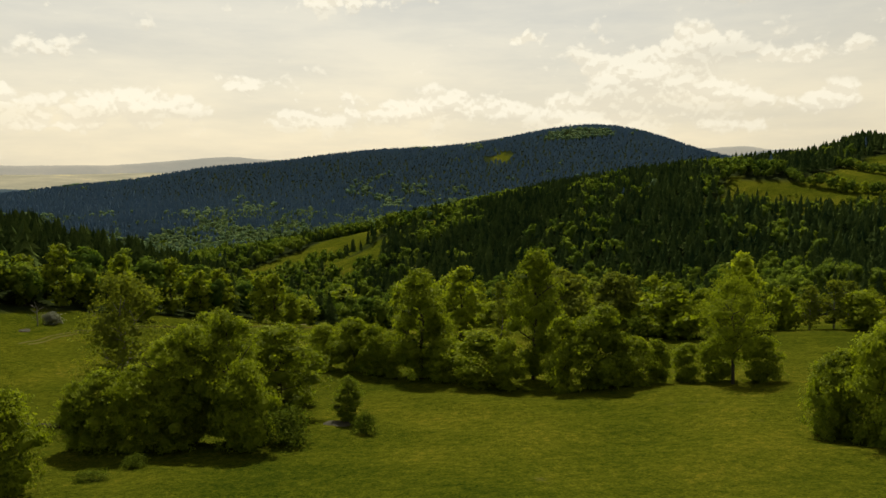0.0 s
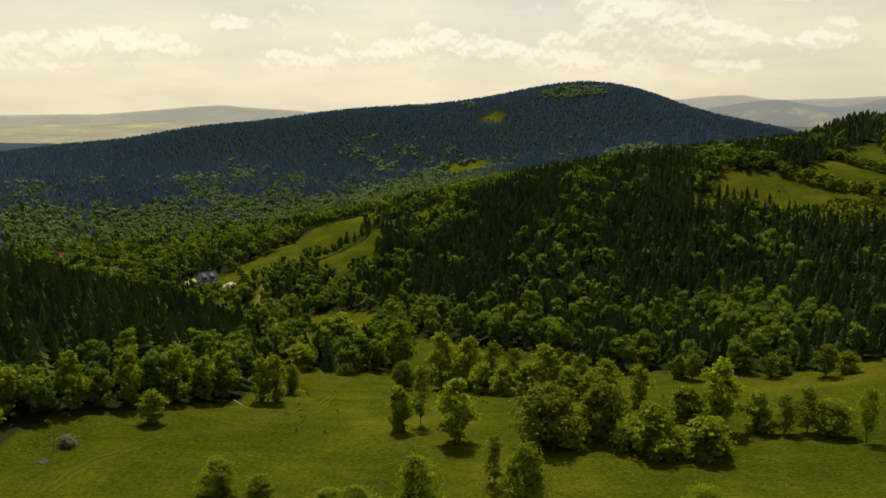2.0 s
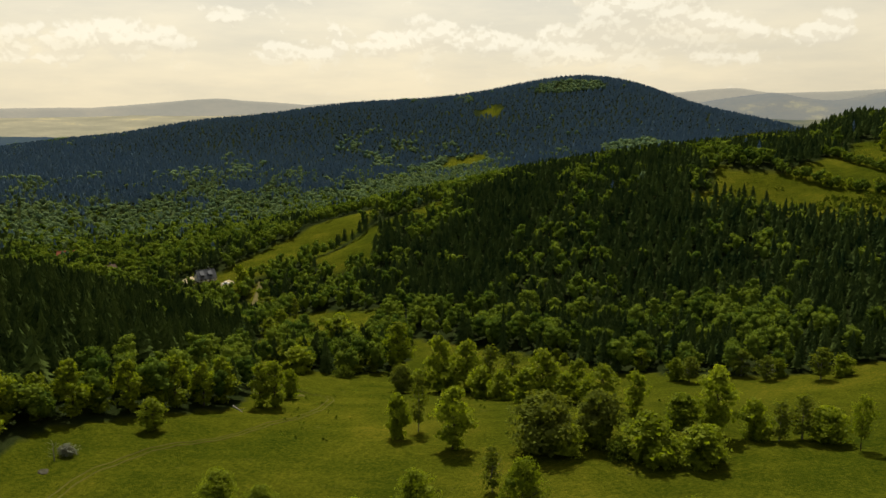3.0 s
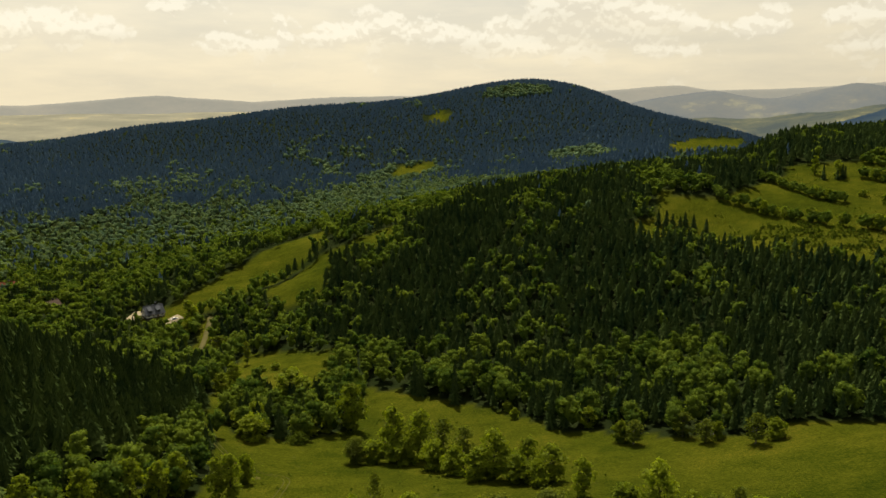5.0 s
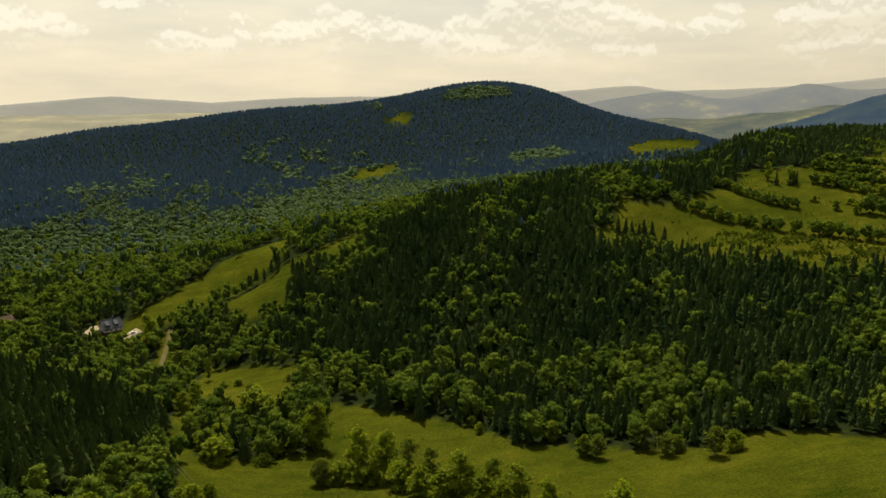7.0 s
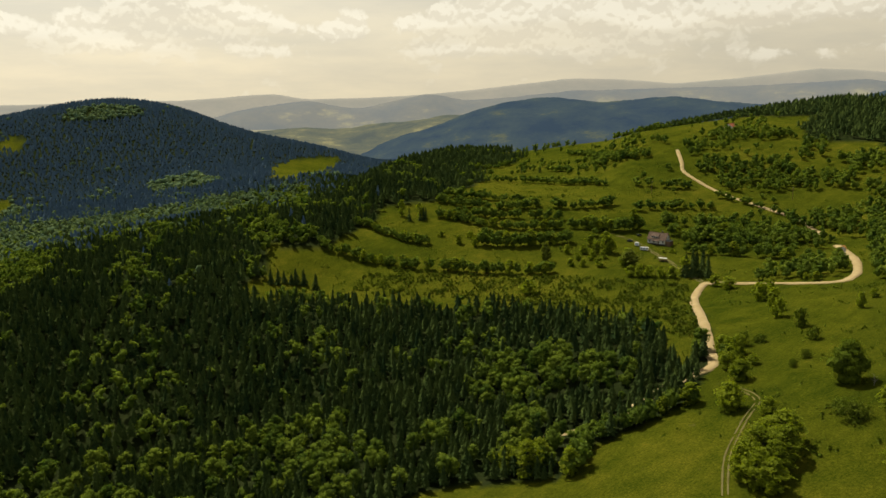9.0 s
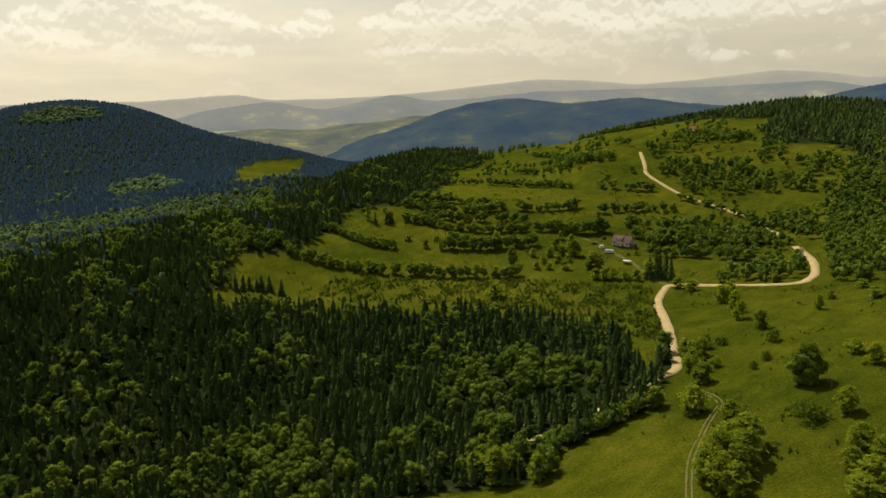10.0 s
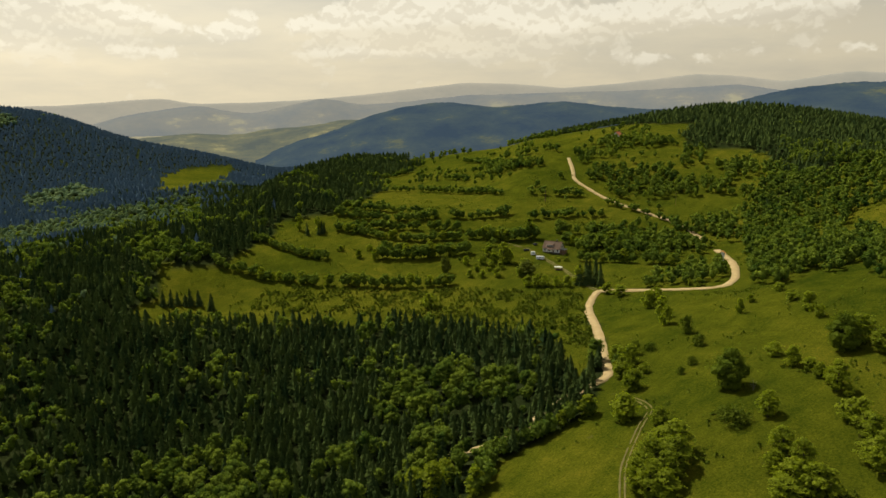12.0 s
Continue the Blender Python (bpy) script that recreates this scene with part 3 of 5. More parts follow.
def round_crown(h, w, base, seed, level, lumps, leaves, size):
    """A tree of the woods: rounded boughs heaped round a full middle, roughened by leaf sprays that stand out of them."""
    rng = np.random.default_rng(seed)
    v, f = (BALL0, BALL1)[level]
    mid, half = (h + base) / 2, np.array([w / 2, w / 2, (h - base) / 2])
    full = 0.56 if lumps else 0.82
    pieces = [(v * full * half * rng.uniform(0.85, 1.12, (len(v), 1)) + [0, 0, mid - 0.05 * h], f)]
    heads = [(np.array([0, 0, mid]), half * full, np.zeros(3))]
    turn = rng.uniform(0, 6.28)
    for k in range(lumps):
        up = 1.0 - 1.4 * (k + rng.uniform(0.1, 0.9)) / lumps
        a = turn + 2.4 * k + rng.uniform(-0.4, 0.4)
        flat_part = math.sqrt(max(0.0, 1 - up * up))
        d = np.array([flat_part * math.cos(a), flat_part * math.sin(a), up])
        r = w * rng.uniform(0.15, 0.25)
        at, size3 = d * 0.56 * half + [0, 0, mid], np.array([r, r, r * rng.uniform(0.75, 1.0)])
        pieces.append((v * size3 * rng.uniform(0.66, 1.2, (len(v), 1)) + at, f))
        heads.append((at, size3, d))
    pick = rng.integers(min(1, lumps), len(heads), leaves)
    d = rng.normal(size=(leaves, 3)) + np.array([heads[k][2] for k in pick]) * 0.9 + [0, 0, 0.35]
    d /= np.linalg.norm(d, axis=1, keepdims=True)
    at = np.array([heads[k][0] for k in pick]) + d * np.array([heads[k][1] for k in pick]) * rng.uniform(0.85, 1.4, (leaves, 1))
    return join(pieces + [cards(at, size, rng, d, True, 0.6)])


def tube(p, q, r0, r1, sides=6):
    p, q = np.array(p, float), np.array(q, float)
    a = q - p
    a /= np.linalg.norm(a)
    u = np.cross(a, [0.3, 0.9, 0.2])
    u /= np.linalg.norm(u)
    v = np.cross(a, u)
    t = np.linspace(0, 2 * np.pi, sides, endpoint=False)[:, None]
    ring = np.cos(t) * u + np.sin(t) * v
    f = [(i, (i + 1) % sides, sides + (i + 1) % sides) for i in range(sides)] + [(i, sides + (i + 1) % sides, sides + i) for i in range(sides)]
    return np.concatenate([p + ring * r0, q + ring * r1]), np.array(f)


def trunk_shape(h, w, seed, limbs=7, lean=0.04, girth=0.02, fork=0.3):
    """Tapered trunk in bends, with limbs that rise into the crown."""
    rng = np.random.default_rng(seed)
    pts = [np.array([0, 0, -0.4])]
    for k in range(1, 6):
        pts.append(np.array([rng.normal() * lean * h * k / 5, rng.normal() * lean * h * k / 5, h * 0.86 * k / 5]))
    r = [h * girth * (1.25 - 0.2 * k) for k in range(6)]
    out = [tube(pts[k], pts[k + 1], max(r[k], 0.03), max(r[k + 1], 0.025), 7) for k in range(5)]
    for i in range(limbs):
        u = fork + (0.8 - fork) * (i + rng.uniform(0, 1)) / limbs
        k = min(4, int(u * 5))
        s = pts[k] + (pts[k + 1] - pts[k]) * (u * 5 - k)
        a = i * 2.4 + rng.uniform(-0.5, 0.5)
        reach = w * 0.42 * (1.15 - 0.5 * u)
        m = s + np.array([math.cos(a) * reach * 0.55, math.sin(a) * reach * 0.55, h * 0.08])
        e = s + np.array([math.cos(a) * reach, math.sin(a) * reach, h * rng.uniform(0.12, 0.22)])
        out += [tube(s, m, h * girth * 0.36, h * girth * 0.22, 5), tube(m, e, h * girth * 0.22, 0.02, 4)]
        for _ in range(2):
            g = m + np.array([rng.normal() * reach * 0.4, rng.normal() * reach * 0.4, h * rng.uniform(0.06, 0.14)])
            out.append(tube(m, g, h * girth * 0.15, 0.015, 3))
    return join(out)


def spruce_crown(h, w, seed, tiers, points, base=0.08, tip=1.0):
    """Whorls of drooping boughs, each whorl a ragged star; tip: the part of the height over which the crown tapers."""
    rng = np.random.default_rng(seed)
    out = []
    step = h * (0.94 - base) / (tiers - 1)
    for i in range(tiers):
        u = i / (tiers - 1)
        z = h * (base + (0.94 - base) * u)
        r = w * 0.5 * min(1.0, (1 - u) / tip) ** 0.85 + 0.1
        n = points * 2
        even = np.arange(n) % 2 == 0
        a = np.linspace(0, 2 * np.pi, n, endpoint=False) + rng.uniform(0, 6)
        rad = np.where(even, 1.0, 0.52) * r * rng.uniform(0.7, 1.2, n)
        drop = step * rng.uniform(0.3, 0.8, n) * np.where(even, 1.0, 0.4)
        v = np.concatenate([[[0, 0, min(z + step * 1.1, h)]], np.stack([np.cos(a) * rad, np.sin(a) * rad, z - drop], 1)])
        out.append((v, np.array([(0, 1 + k, 1 + (k + 1) % n) for k in range(n)])))
    return join(out)


def thing(name, parts, label, category, group=""):
    """An empty at the base of a thing, with one mesh for each part: (name, shape, material)."""
    base = new(name)
    for part_name, (v, f), mat in parts:
        mesh_object(part_name, v, f, mat, base, tint=np.full(len(v), 0.4))
    return tagged(base, label, category, group)


class Kind:
    """A kind of tree: models of a given height and width, set out by copying."""

    def __init__(self, make):
        self.make, self.models, self.used = make, {}, set()

    def put(self, x, y, h, w, fine, seed):
        key = (fine, seed)
        if key not in self.models:
            self.models[key] = self.make(fine, seed)
        ob, h0, w0 = self.models[key]
        rng = random.Random(int(x * 7 + y * 13))
        s = 0.98 * w / w0
        m = pose(x, y, float(ground_at(x, y)) - 0.15, rng.uniform(-2, 2), rng.uniform(-2, 2), rng.uniform(0, 360))
        if key not in self.used:
            self.used.add(key)
            made = ob
            made.matrix_basis = m
        else:
            made = copy_thing(ob, m)
        made.scale = (s, s, h / h0)
        return made


def maple_model(fine, seed):
    many, size = ((14, 26), (9, 9), (5, 6))[fine], (0.21, 0.55, 0.95)[fine]
    return thing("broadleaf_tree", [("trunk", trunk_shape(14, 10, seed), BARK), ("crown", leafy(14, 10, 0.7, seed, (36, 28, 20)[fine], *many, size, 0.52, single=True, loose=0.42), MAPLE)],
                 "full-crowned green maple standing in the meadow", "tree"), 14, 10


def oak_model(fine, seed):
    many = ((11, 18), (10, 14), (7, 7))[fine]
    return thing("oak_tree", [("trunk", trunk_shape(16, 16, seed, girth=0.03), BARK), ("crown", leafy(16, 16, 1.0, seed, 40, *many, (0.4, 0.55, 0.9)[fine], 0.78, 0.4, fine > 0), OAK)],
                 "broad dark green oak alone in the pasture", "tree"), 16, 16


def open_model(fine, seed):
    many = ((11, 26), (7, 8), (5, 5))[fine]
    return thing("sparse_ash_tree", [("trunk", trunk_shape(16, 12, seed, 14, 0.03, 0.015, 0.28), BARK), ("crown", leafy(16, 12, 4.0, seed, 34, *many, (0.19, 0.5, 0.95)[fine], 0.3, 0.5, True, 0.6), YOUNG)],
                 "airy yellow-green young ash with bare lower trunk", "tree"), 16, 12


def birch_model(fine, seed):
    many = ((12, 26), (7, 8), (5, 5))[fine]
    return thing("birch_tree", [("trunk", trunk_shape(13, 6, seed, 10, 0.02, 0.012, 0.2), PALE_BARK), ("crown", leafy(13, 6.5, 1.5, seed, 20, *many, (0.18, 0.46, 0.85)[fine], 0.3, 0.45, True, 0.7), BIRCH)],
                 "slender birch with thin greyish green foliage", "tree"), 13, 6.5


def willow_model(fine, seed):
    many = ((11, 18), (10, 14), (5, 6))[fine]
    return thing("willow_tree", [("trunk", trunk_shape(12, 12, seed, 8), BARK), ("crown", leafy(12, 12, 0.4, seed, 34, *many, (0.28, 0.46, 0.85)[fine], 0.5, 0.45, fine > 0), WILLOW)],
                 "rounded grey-green willow in the wet meadow", "tree"), 12, 12


def bush_model(fine, seed):
    many = ((13, 26), (9, 10), (5, 6))[fine]
    return thing("bush", [("stem", trunk_shape(6, 6, seed, (6, 6, 2)[fine], 0.06, 0.014, 0.1), BARK), ("crown", leafy(8, 8, 0.0, seed, (30, 24, 16)[fine], *many, (0.20, 0.48, 0.9)[fine], 0.52, 0.42, True, 0.42), MAPLE)],
                 "dense leafy green bush standing in grass", "bush"), 8, 8


def shrub_model(fine, seed):
    many = ((8, 12), (6, 6), (4, 4))[fine]
    return thing("low_shrub", [("stem", trunk_shape(2.4, 5, seed, 8, 0.1, 0.012, 0.05), BARK), ("crown", leafy(3.2, 7, 0.0, seed, 20, *many, (0.26, 0.42, 0.7)[fine], 0.0, 0.4, loose=0.8), WEEDS)],
                 "low ragged shrub among tall weeds", "bush"), 3.2, 7


def flower_model(fine, seed):
    return thing("hawthorn_bush", [("stem", trunk_shape(2.6, 4, seed, 5), BARK), ("crown", leafy(3, 5, 0.2, seed, 14, 9, 9, 0.3, 0.4, 0.42), BLOSSOM)],
                 "hawthorn bush covered in white blossom", "bush"), 3, 5


def dead_model(fine, seed):
    return thing("dead_tree", [("trunk", trunk_shape(7, 6, seed, 9, 0.05, 0.02, 0.15), PALE_BARK)], "bare grey dead tree without leaves", "tree"), 7, 6


def spruce_model(fine, seed):
    tiers, pts = ((16, 9), (13, 8), (10, 7))[fine]
    return thing("spruce_tree", [("trunk", join([tube((0, 0, -0.4), (0, 0, 8), 0.24, 0.14), tube((0, 0, 8), (0, 0, 16.5), 0.14, 0.03)]), BARK),
                                 ("crown", spruce_crown(18, 6.2, seed, tiers, pts, 0.06), SPRUCE)], "dark green spruce with drooping boughs", "tree"), 18, 6.2


def hedge_model(fine, seed):
    return thing("hedge_shrub", [("stem", trunk_shape(6, 6, seed, 2, 0.06, 0.014, 0.1), BARK), ("crown", round_crown(8.4, 7.6, 0.0, seed + 5, 0, 7, 110, 0.75), WOOD_LEAF)],
                 "dense green shrub in a hedgerow between fields", "bush", "hedgerow shrubs"), 8, 8


def pasture_model(fine, seed):
    return thing("young_tree", [("trunk", trunk_shape(8, 6, seed, 3, 0.04, 0.014, 0.15), BARK), ("crown", round_crown(8.6, 6.6, 0.3, seed + 9, 0, 6, 100, 0.7), WOOD_LEAF)],
                 "young green tree dotted on the high pasture", "tree", "trees on the high pasture"), 8, 7


KINDS = {"hedge": Kind(hedge_model), "pasture": Kind(pasture_model), "maple": Kind(maple_model), "oak": Kind(oak_model), "open": Kind(open_model), "birch": Kind(birch_model), "willow": Kind(willow_model),
         "bush": Kind(bush_model), "shrub": Kind(shrub_model), "flower": Kind(flower_model), "dead": Kind(dead_model), "spruce": Kind(spruce_model)}

# ---------------------------------------------------------------- trees that stand by themselves: x, y, height, width
TREES = {}
TREES['bush'] = [(-28, 48, 7.1, 5.8), (-27, 59, 6.3, 5.9), (-24, 59, 7.0, 6.1), (-11, 97, 7.0, 7.6), (5, 86, 6.4, 8.8), 
    (18, 82, 9.0, 8.5), (22, 82, 5.6, 5.9), (-6, 94, 5.9, 5.9), (29, 86, 4.4, 4.4), (36, 82, 5.4, 5.5), 
    (30, 54, 6.5, 5.8), (31, 51, 8.9, 6.1), (29, 54, 5.2, 3.8), (-15, 99, 6.4, 6.2), (-8, 95, 6.4, 5.9), 
    (1, 89, 5.6, 6.2), (8, 84, 5.9, 5.3), (14, 82, 8.5, 6.5), (20, 82, 6.4, 5.2), (25, 84, 5.0, 4.1)]
TREES['bush'] += [(32, 85, 5.5, 4.9), (-15, 58, 7.4, 5.8), (-21, 59, 5.6, 5.5), (0, 91, 8.1, 5.7), (-14, 77, 4.8, 4.9), 
    (153, 185, 10.0, 10.3), (-47, 230, 2.1, 4.3), (-49, 238, 6.2, 7.7), (-43, 237, 9.8, 8.8), (-25, 237, 5.3, 5.6), 
    (-20, 239, 5.1, 5.6), (-50, 330, 3.5, 5.4), (-56, 328, 3.2, 4.8), (44, 252, 4.0, 4.4), (45, 244, 4.1, 3.9), 
    (-110, 420, 8.3, 8.9), (-36, 179, 7.5, 5.0), (-7, 143, 9.7, 5.9), (40, 126, 9.3, 12.2), (48, 124, 7.0, 10.0)]
TREES['bush'] += [(52, 145, 7.4, 8.8), (64, 138, 8.3, 7.5), (77, 135, 7.0, 8.9), (97, 198, 5.6, 4.4), (111, 191, 6.1, 7.4), 
    (-42, 224, 8.0, 11.0), (-27, 235, 7.8, 11.4), (71, 207, 6.9, 6.1), (5, 200, 8.9, 9.7), (13, 192, 8.5, 9.4), 
    (18, 184, 8.0, 8.3), (23, 176, 8.3, 8.7), (32, 170, 7.6, 8.4), (37, 167, 6.9, 7.7), (-4, 203, 6.8, 8.2), 
    (215, 143, 9.8, 10.6), (276, 119, 5.4, 8.1), (267, 108, 7.5, 6.8), (265, 101, 4.8, 6.7), (259, 95, 5.3, 5.7)]
TREES['bush'] += [(238, 155, 8.1, 9.2), (260, 178, 7.6, 8.8), (246, 165, 9.6, 9.5), (315, 191, 10.5, 8.6), (331, 208, 9.1, 8.5), 
    (304, 182, 9.6, 7.2), (323, 156, 6.7, 5.0), (356, 244, 6.7, 10.1), (359, 254, 6.9, 8.2), (357, 319, 11.3, 12.6), 
    (282, 325, 8.7, 12.1), (215, 129, 5.7, 7.0), (189, 120, 5.7, 6.4), (360, 155, 4.3, 6.7), 
    (344, 142, 4.9, 8.7), (328, 128, 8.1, 9.3), (320, 120, 5.4, 5.8), (253, 160, 4.1, 5.7), (259, 170, 8.7, 7.9)]
TREES['bush'] += [(255, 90, 6.0, 6.0), (248, 82, 3.8, 5.0), (340, 159, 4.2, 4.7), (349, 216, 6.9, 8.3)]
TREES['birch'] = [(-30, 71, 14.0, 9.1), (-66, 348, 11.6, 4.5), (-88, 387, 9.3, 9.5), (-80, 383, 7.7, 8.7), (-3, 148, 12.9, 4.3), 
    (10, 115, 8.3, 4.5), (68, 136, 8.2, 5.6), (73, 137, 9.4, 6.3), (89, 204, 8.0, 7.1), (93, 197, 7.1, 6.9), 
    (104, 189, 9.1, 7.2), (16, 196, 14.2, 8.0), (21, 190, 12.4, 7.8), (74, 204, 8.0, 6.9)]
TREES['maple'] = [(-20, 61, 10.1, 6.6), (-17, 61, 11.0, 6.8), (-22, 61, 9.1, 7.7), (-15, 70, 9.1, 9.6), (-8, 67, 4.4, 3.5), 
    (-2, 92, 13.7, 9.4), (11.7, 89.5, 15.8, 8.4), (-19, 71, 9.5, 7.0), (-29, 59, 5.6, 3.7), (153, 176, 13.8, 12.1), 
    (161, 178, 11.0, 9.2), (-64, 283, 8.9, 7.8), (-35, 275, 14.5, 15.0), (-61, 293, 11.8, 8.0), (66, 225, 7.4, 6.6), 
    (-113, 430, 13.6, 11.2), (-56, 141, 6.8, 6.4), (-40, 165, 10.5, 6.2), (-37, 166, 11.3, 6.9), (4, 135, 12.7, 9.1)]
TREES['maple'] += [(45, 156, 9.9, 6.6), (57, 141, 14.6, 9.3), (-12, 240, 17.1, 12.5), (2, 204, 16.6, 9.9), (10, 204, 15.3, 10.0), 
    (27, 175, 13.6, 10.1), (36, 176, 10.6, 7.3), (41, 170, 10.1, 8.5), (225, 97, 8.9, 7.9), (198, 113, 11.8, 12.6), 
    (191, 108, 11.8, 11.1), (186, 114, 12.8, 11.1), (177, 108, 12.3, 10.7), (206, 84, 9.9, 8.1), (203, 77, 9.3, 8.3), 
    (194, 76, 9.5, 10.5), (193, 69, 10.1, 10.3), (249, 86, 10.6, 8.8), (229, 72, 9.7, 8.9), (220, 65, 11.0, 9.4)]
TREES['maple'] += [(210, 59, 12.6, 9.9), (365, 280, 11.8, 10.7), (367, 346, 14.6, 10.1), (301, 501, 13.3, 6.2), 
    (309, 487, 12.3, 7.9), (199, 119, 8.7, 9.7), (179, 114, 11.2, 8.3), (184, 107, 10.7, 10.1), (177, 103, 10.4, 10.5), 
    (199, 83, 6.8, 7.2), (195, 67, 8.0, 8.7), (189, 75, 7.3, 10.3), (209, 86, 7.6, 7.4), (232, 76, 6.7, 7.9), 
    (226, 69, 7.8, 8.8), (220, 63, 9.2, 9.3), (214, 63, 6.6, 9.2), (295, 96, 11.0, 13.6), (287, 85, 8.4, 11.7)]
TREES['shrub'] = [(-12, 60, 2.6, 5.4), (-6, 63, 1.8, 2.5), (-24, 51, 0.8, 2.7), (-22, 54, 0.9, 2.3), (-14, 60, 1.4, 2.4), 
    (-28, 223, 3.7, 7.2), (-43, 320, 2.9, 6.5), (-27, 327, 2.7, 5.3), (-57, 238, 2.0, 5.1), (34, 128, 3.3, 5.5), 
    (-29, 226, 2.3, 7.3), (218, 104, 5.4, 11.8), (222, 109, 3.5, 8.0), (295, 166, 7.3, 7.5), (282, 153, 5.0, 6.3), 
    (263, 145, 3.5, 5.3), (253, 144, 3.0, 4.2), (274, 171, 3.3, 6.4), (268, 174, 5.9, 5.6)]
TREES['open'] = [(33, 82, 12.1, 8.9), (80, 129, 11.1, 4.9)]
TREES['spruce'] = [(-54, 258, 8.8, 5.4), (-34, 228, 12.8, 6.4), (12, 282, 15.9, 9.2), (26, 266, 19.3, 5.9), (55, 230, 14.5, 6.3), 
    (59, 229, 17.8, 5.5), (-145, 437, 8.5, 3.6), (-34, 231, 12.0, 6.6), (14, 280, 13.7, 7.8), (366, 275, 18.0, 8.6), 
    (369, 271, 19.0, 9.0), (370, 276, 16.0, 8.0), (364, 279, 15.0, 8.0), (368, 266, 16.0, 8.0), (170, 446, 10.5, 7.0), (175, 446, 11.6, 7.6), (180, 448, 9.2, 6.9), (187, 445, 12.2, 7.8), 
    (192, 444, 11.5, 7.4), (196, 435, 11.8, 8.0), (184, 446, 8.5, 6.4)]
TREES['flower'] = [(-65, 125, 2.2, 4.2)]
TREES['bush'] += [(302, 447, 4.6, 6.4), (304, 428, 6.6, 7.0), (318, 433, 4.6, 6.6), (311, 418, 7.6, 7.2), (-27, 108, 4.6, 6.0), (-34, 109, 6.0, 7.4)]
TREES['spruce'] += [(300, 488, 11.5, 5.4), (310, 483, 11.0, 5.6), (313, 485, 9.5, 5.0), (307, 483, 7.0, 4.6), (686, 784, 15.0, 6.5), (551, 622, 8.0, 5.0), (540, 640, 9.0, 5.0), (562, 600, 7.0, 4.6)]
TREES['bush'] += [(20, 134, 5.5, 8.0), (25, 131, 6.0, 8.5), (31, 134, 5.0, 7.0), (36, 130, 3.6, 6.0), (41, 127, 6.0, 9.0), (51, 128, 6.2, 8.5)]
TREES['maple'] += [(-84, 108, 10.5, 7.6), (-80, 113, 8.0, 6.2), (-83, 119, 12.0, 8.0), (-79, 125, 8.5, 6.6), (-81, 131, 11.5, 8.0), (-77, 138, 9.5, 7.0), (-72, 142, 12.0, 8.0), (-69, 147, 8.0, 6.4),
    (-64, 150, 11.5, 7.6), (-60, 154, 9.0, 6.6), (-57, 157, 12.0, 8.0), (-52, 161, 10.0, 7.0), (-49, 166, 11.5, 7.4), (-88, 104, 12.0, 8.0), (-93, 99, 10.0, 7.6), (-100, 96, 12.0, 8.4)]
TREES['bush'] += [(372, 363, 9.0, 10.5), (369, 345, 10.0, 11.0), (364, 352, 8.0, 8.0), (343, 303, 7.0, 7.6), (346, 298, 7.5, 8.0), (350, 294, 7.0, 8.0), (354, 289, 6.5, 7.0), (357, 283, 7.0, 7.0), (400, 318, 3.0, 5.0),
    (396, 322, 2.4, 4.0), (349, 364, 6.0, 7.0), (356, 355, 6.5, 7.0), (345, 350, 5.0, 6.5), (351, 343, 6.0, 7.0), (338, 338, 5.0, 6.0), (345, 330, 6.5, 7.4), (333, 344, 5.5, 6.0), (358, 340, 5.0, 6.0)]
TREES['maple'] += [(420, 370, 15.0, 8.5)]
TREES['dead'] = [(-66, 122, 4.7, 3.4), (242, 110, 4.9, 4.7)]
TREES['willow'] = [(357, 316, 11.0, 15.5), (328, 362, 12.5, 9.0), (-9, 202, 8.4, 7.9), (21, 132, 11.9, 14.6), (32, 136, 10.4, 11.6)]
TREES['oak'] = [(242, 119, 14.6, 14.3), (285, 98, 14.4, 13.7)]

for kind, rows in TREES.items():
    for i, (x, y, h, w) in enumerate(rows):
        far = math.hypot(x, y)
        KINDS[kind].put(x, y, h, w, 0 if far < 115 else 1 if far < 320 else 2, i % 3)

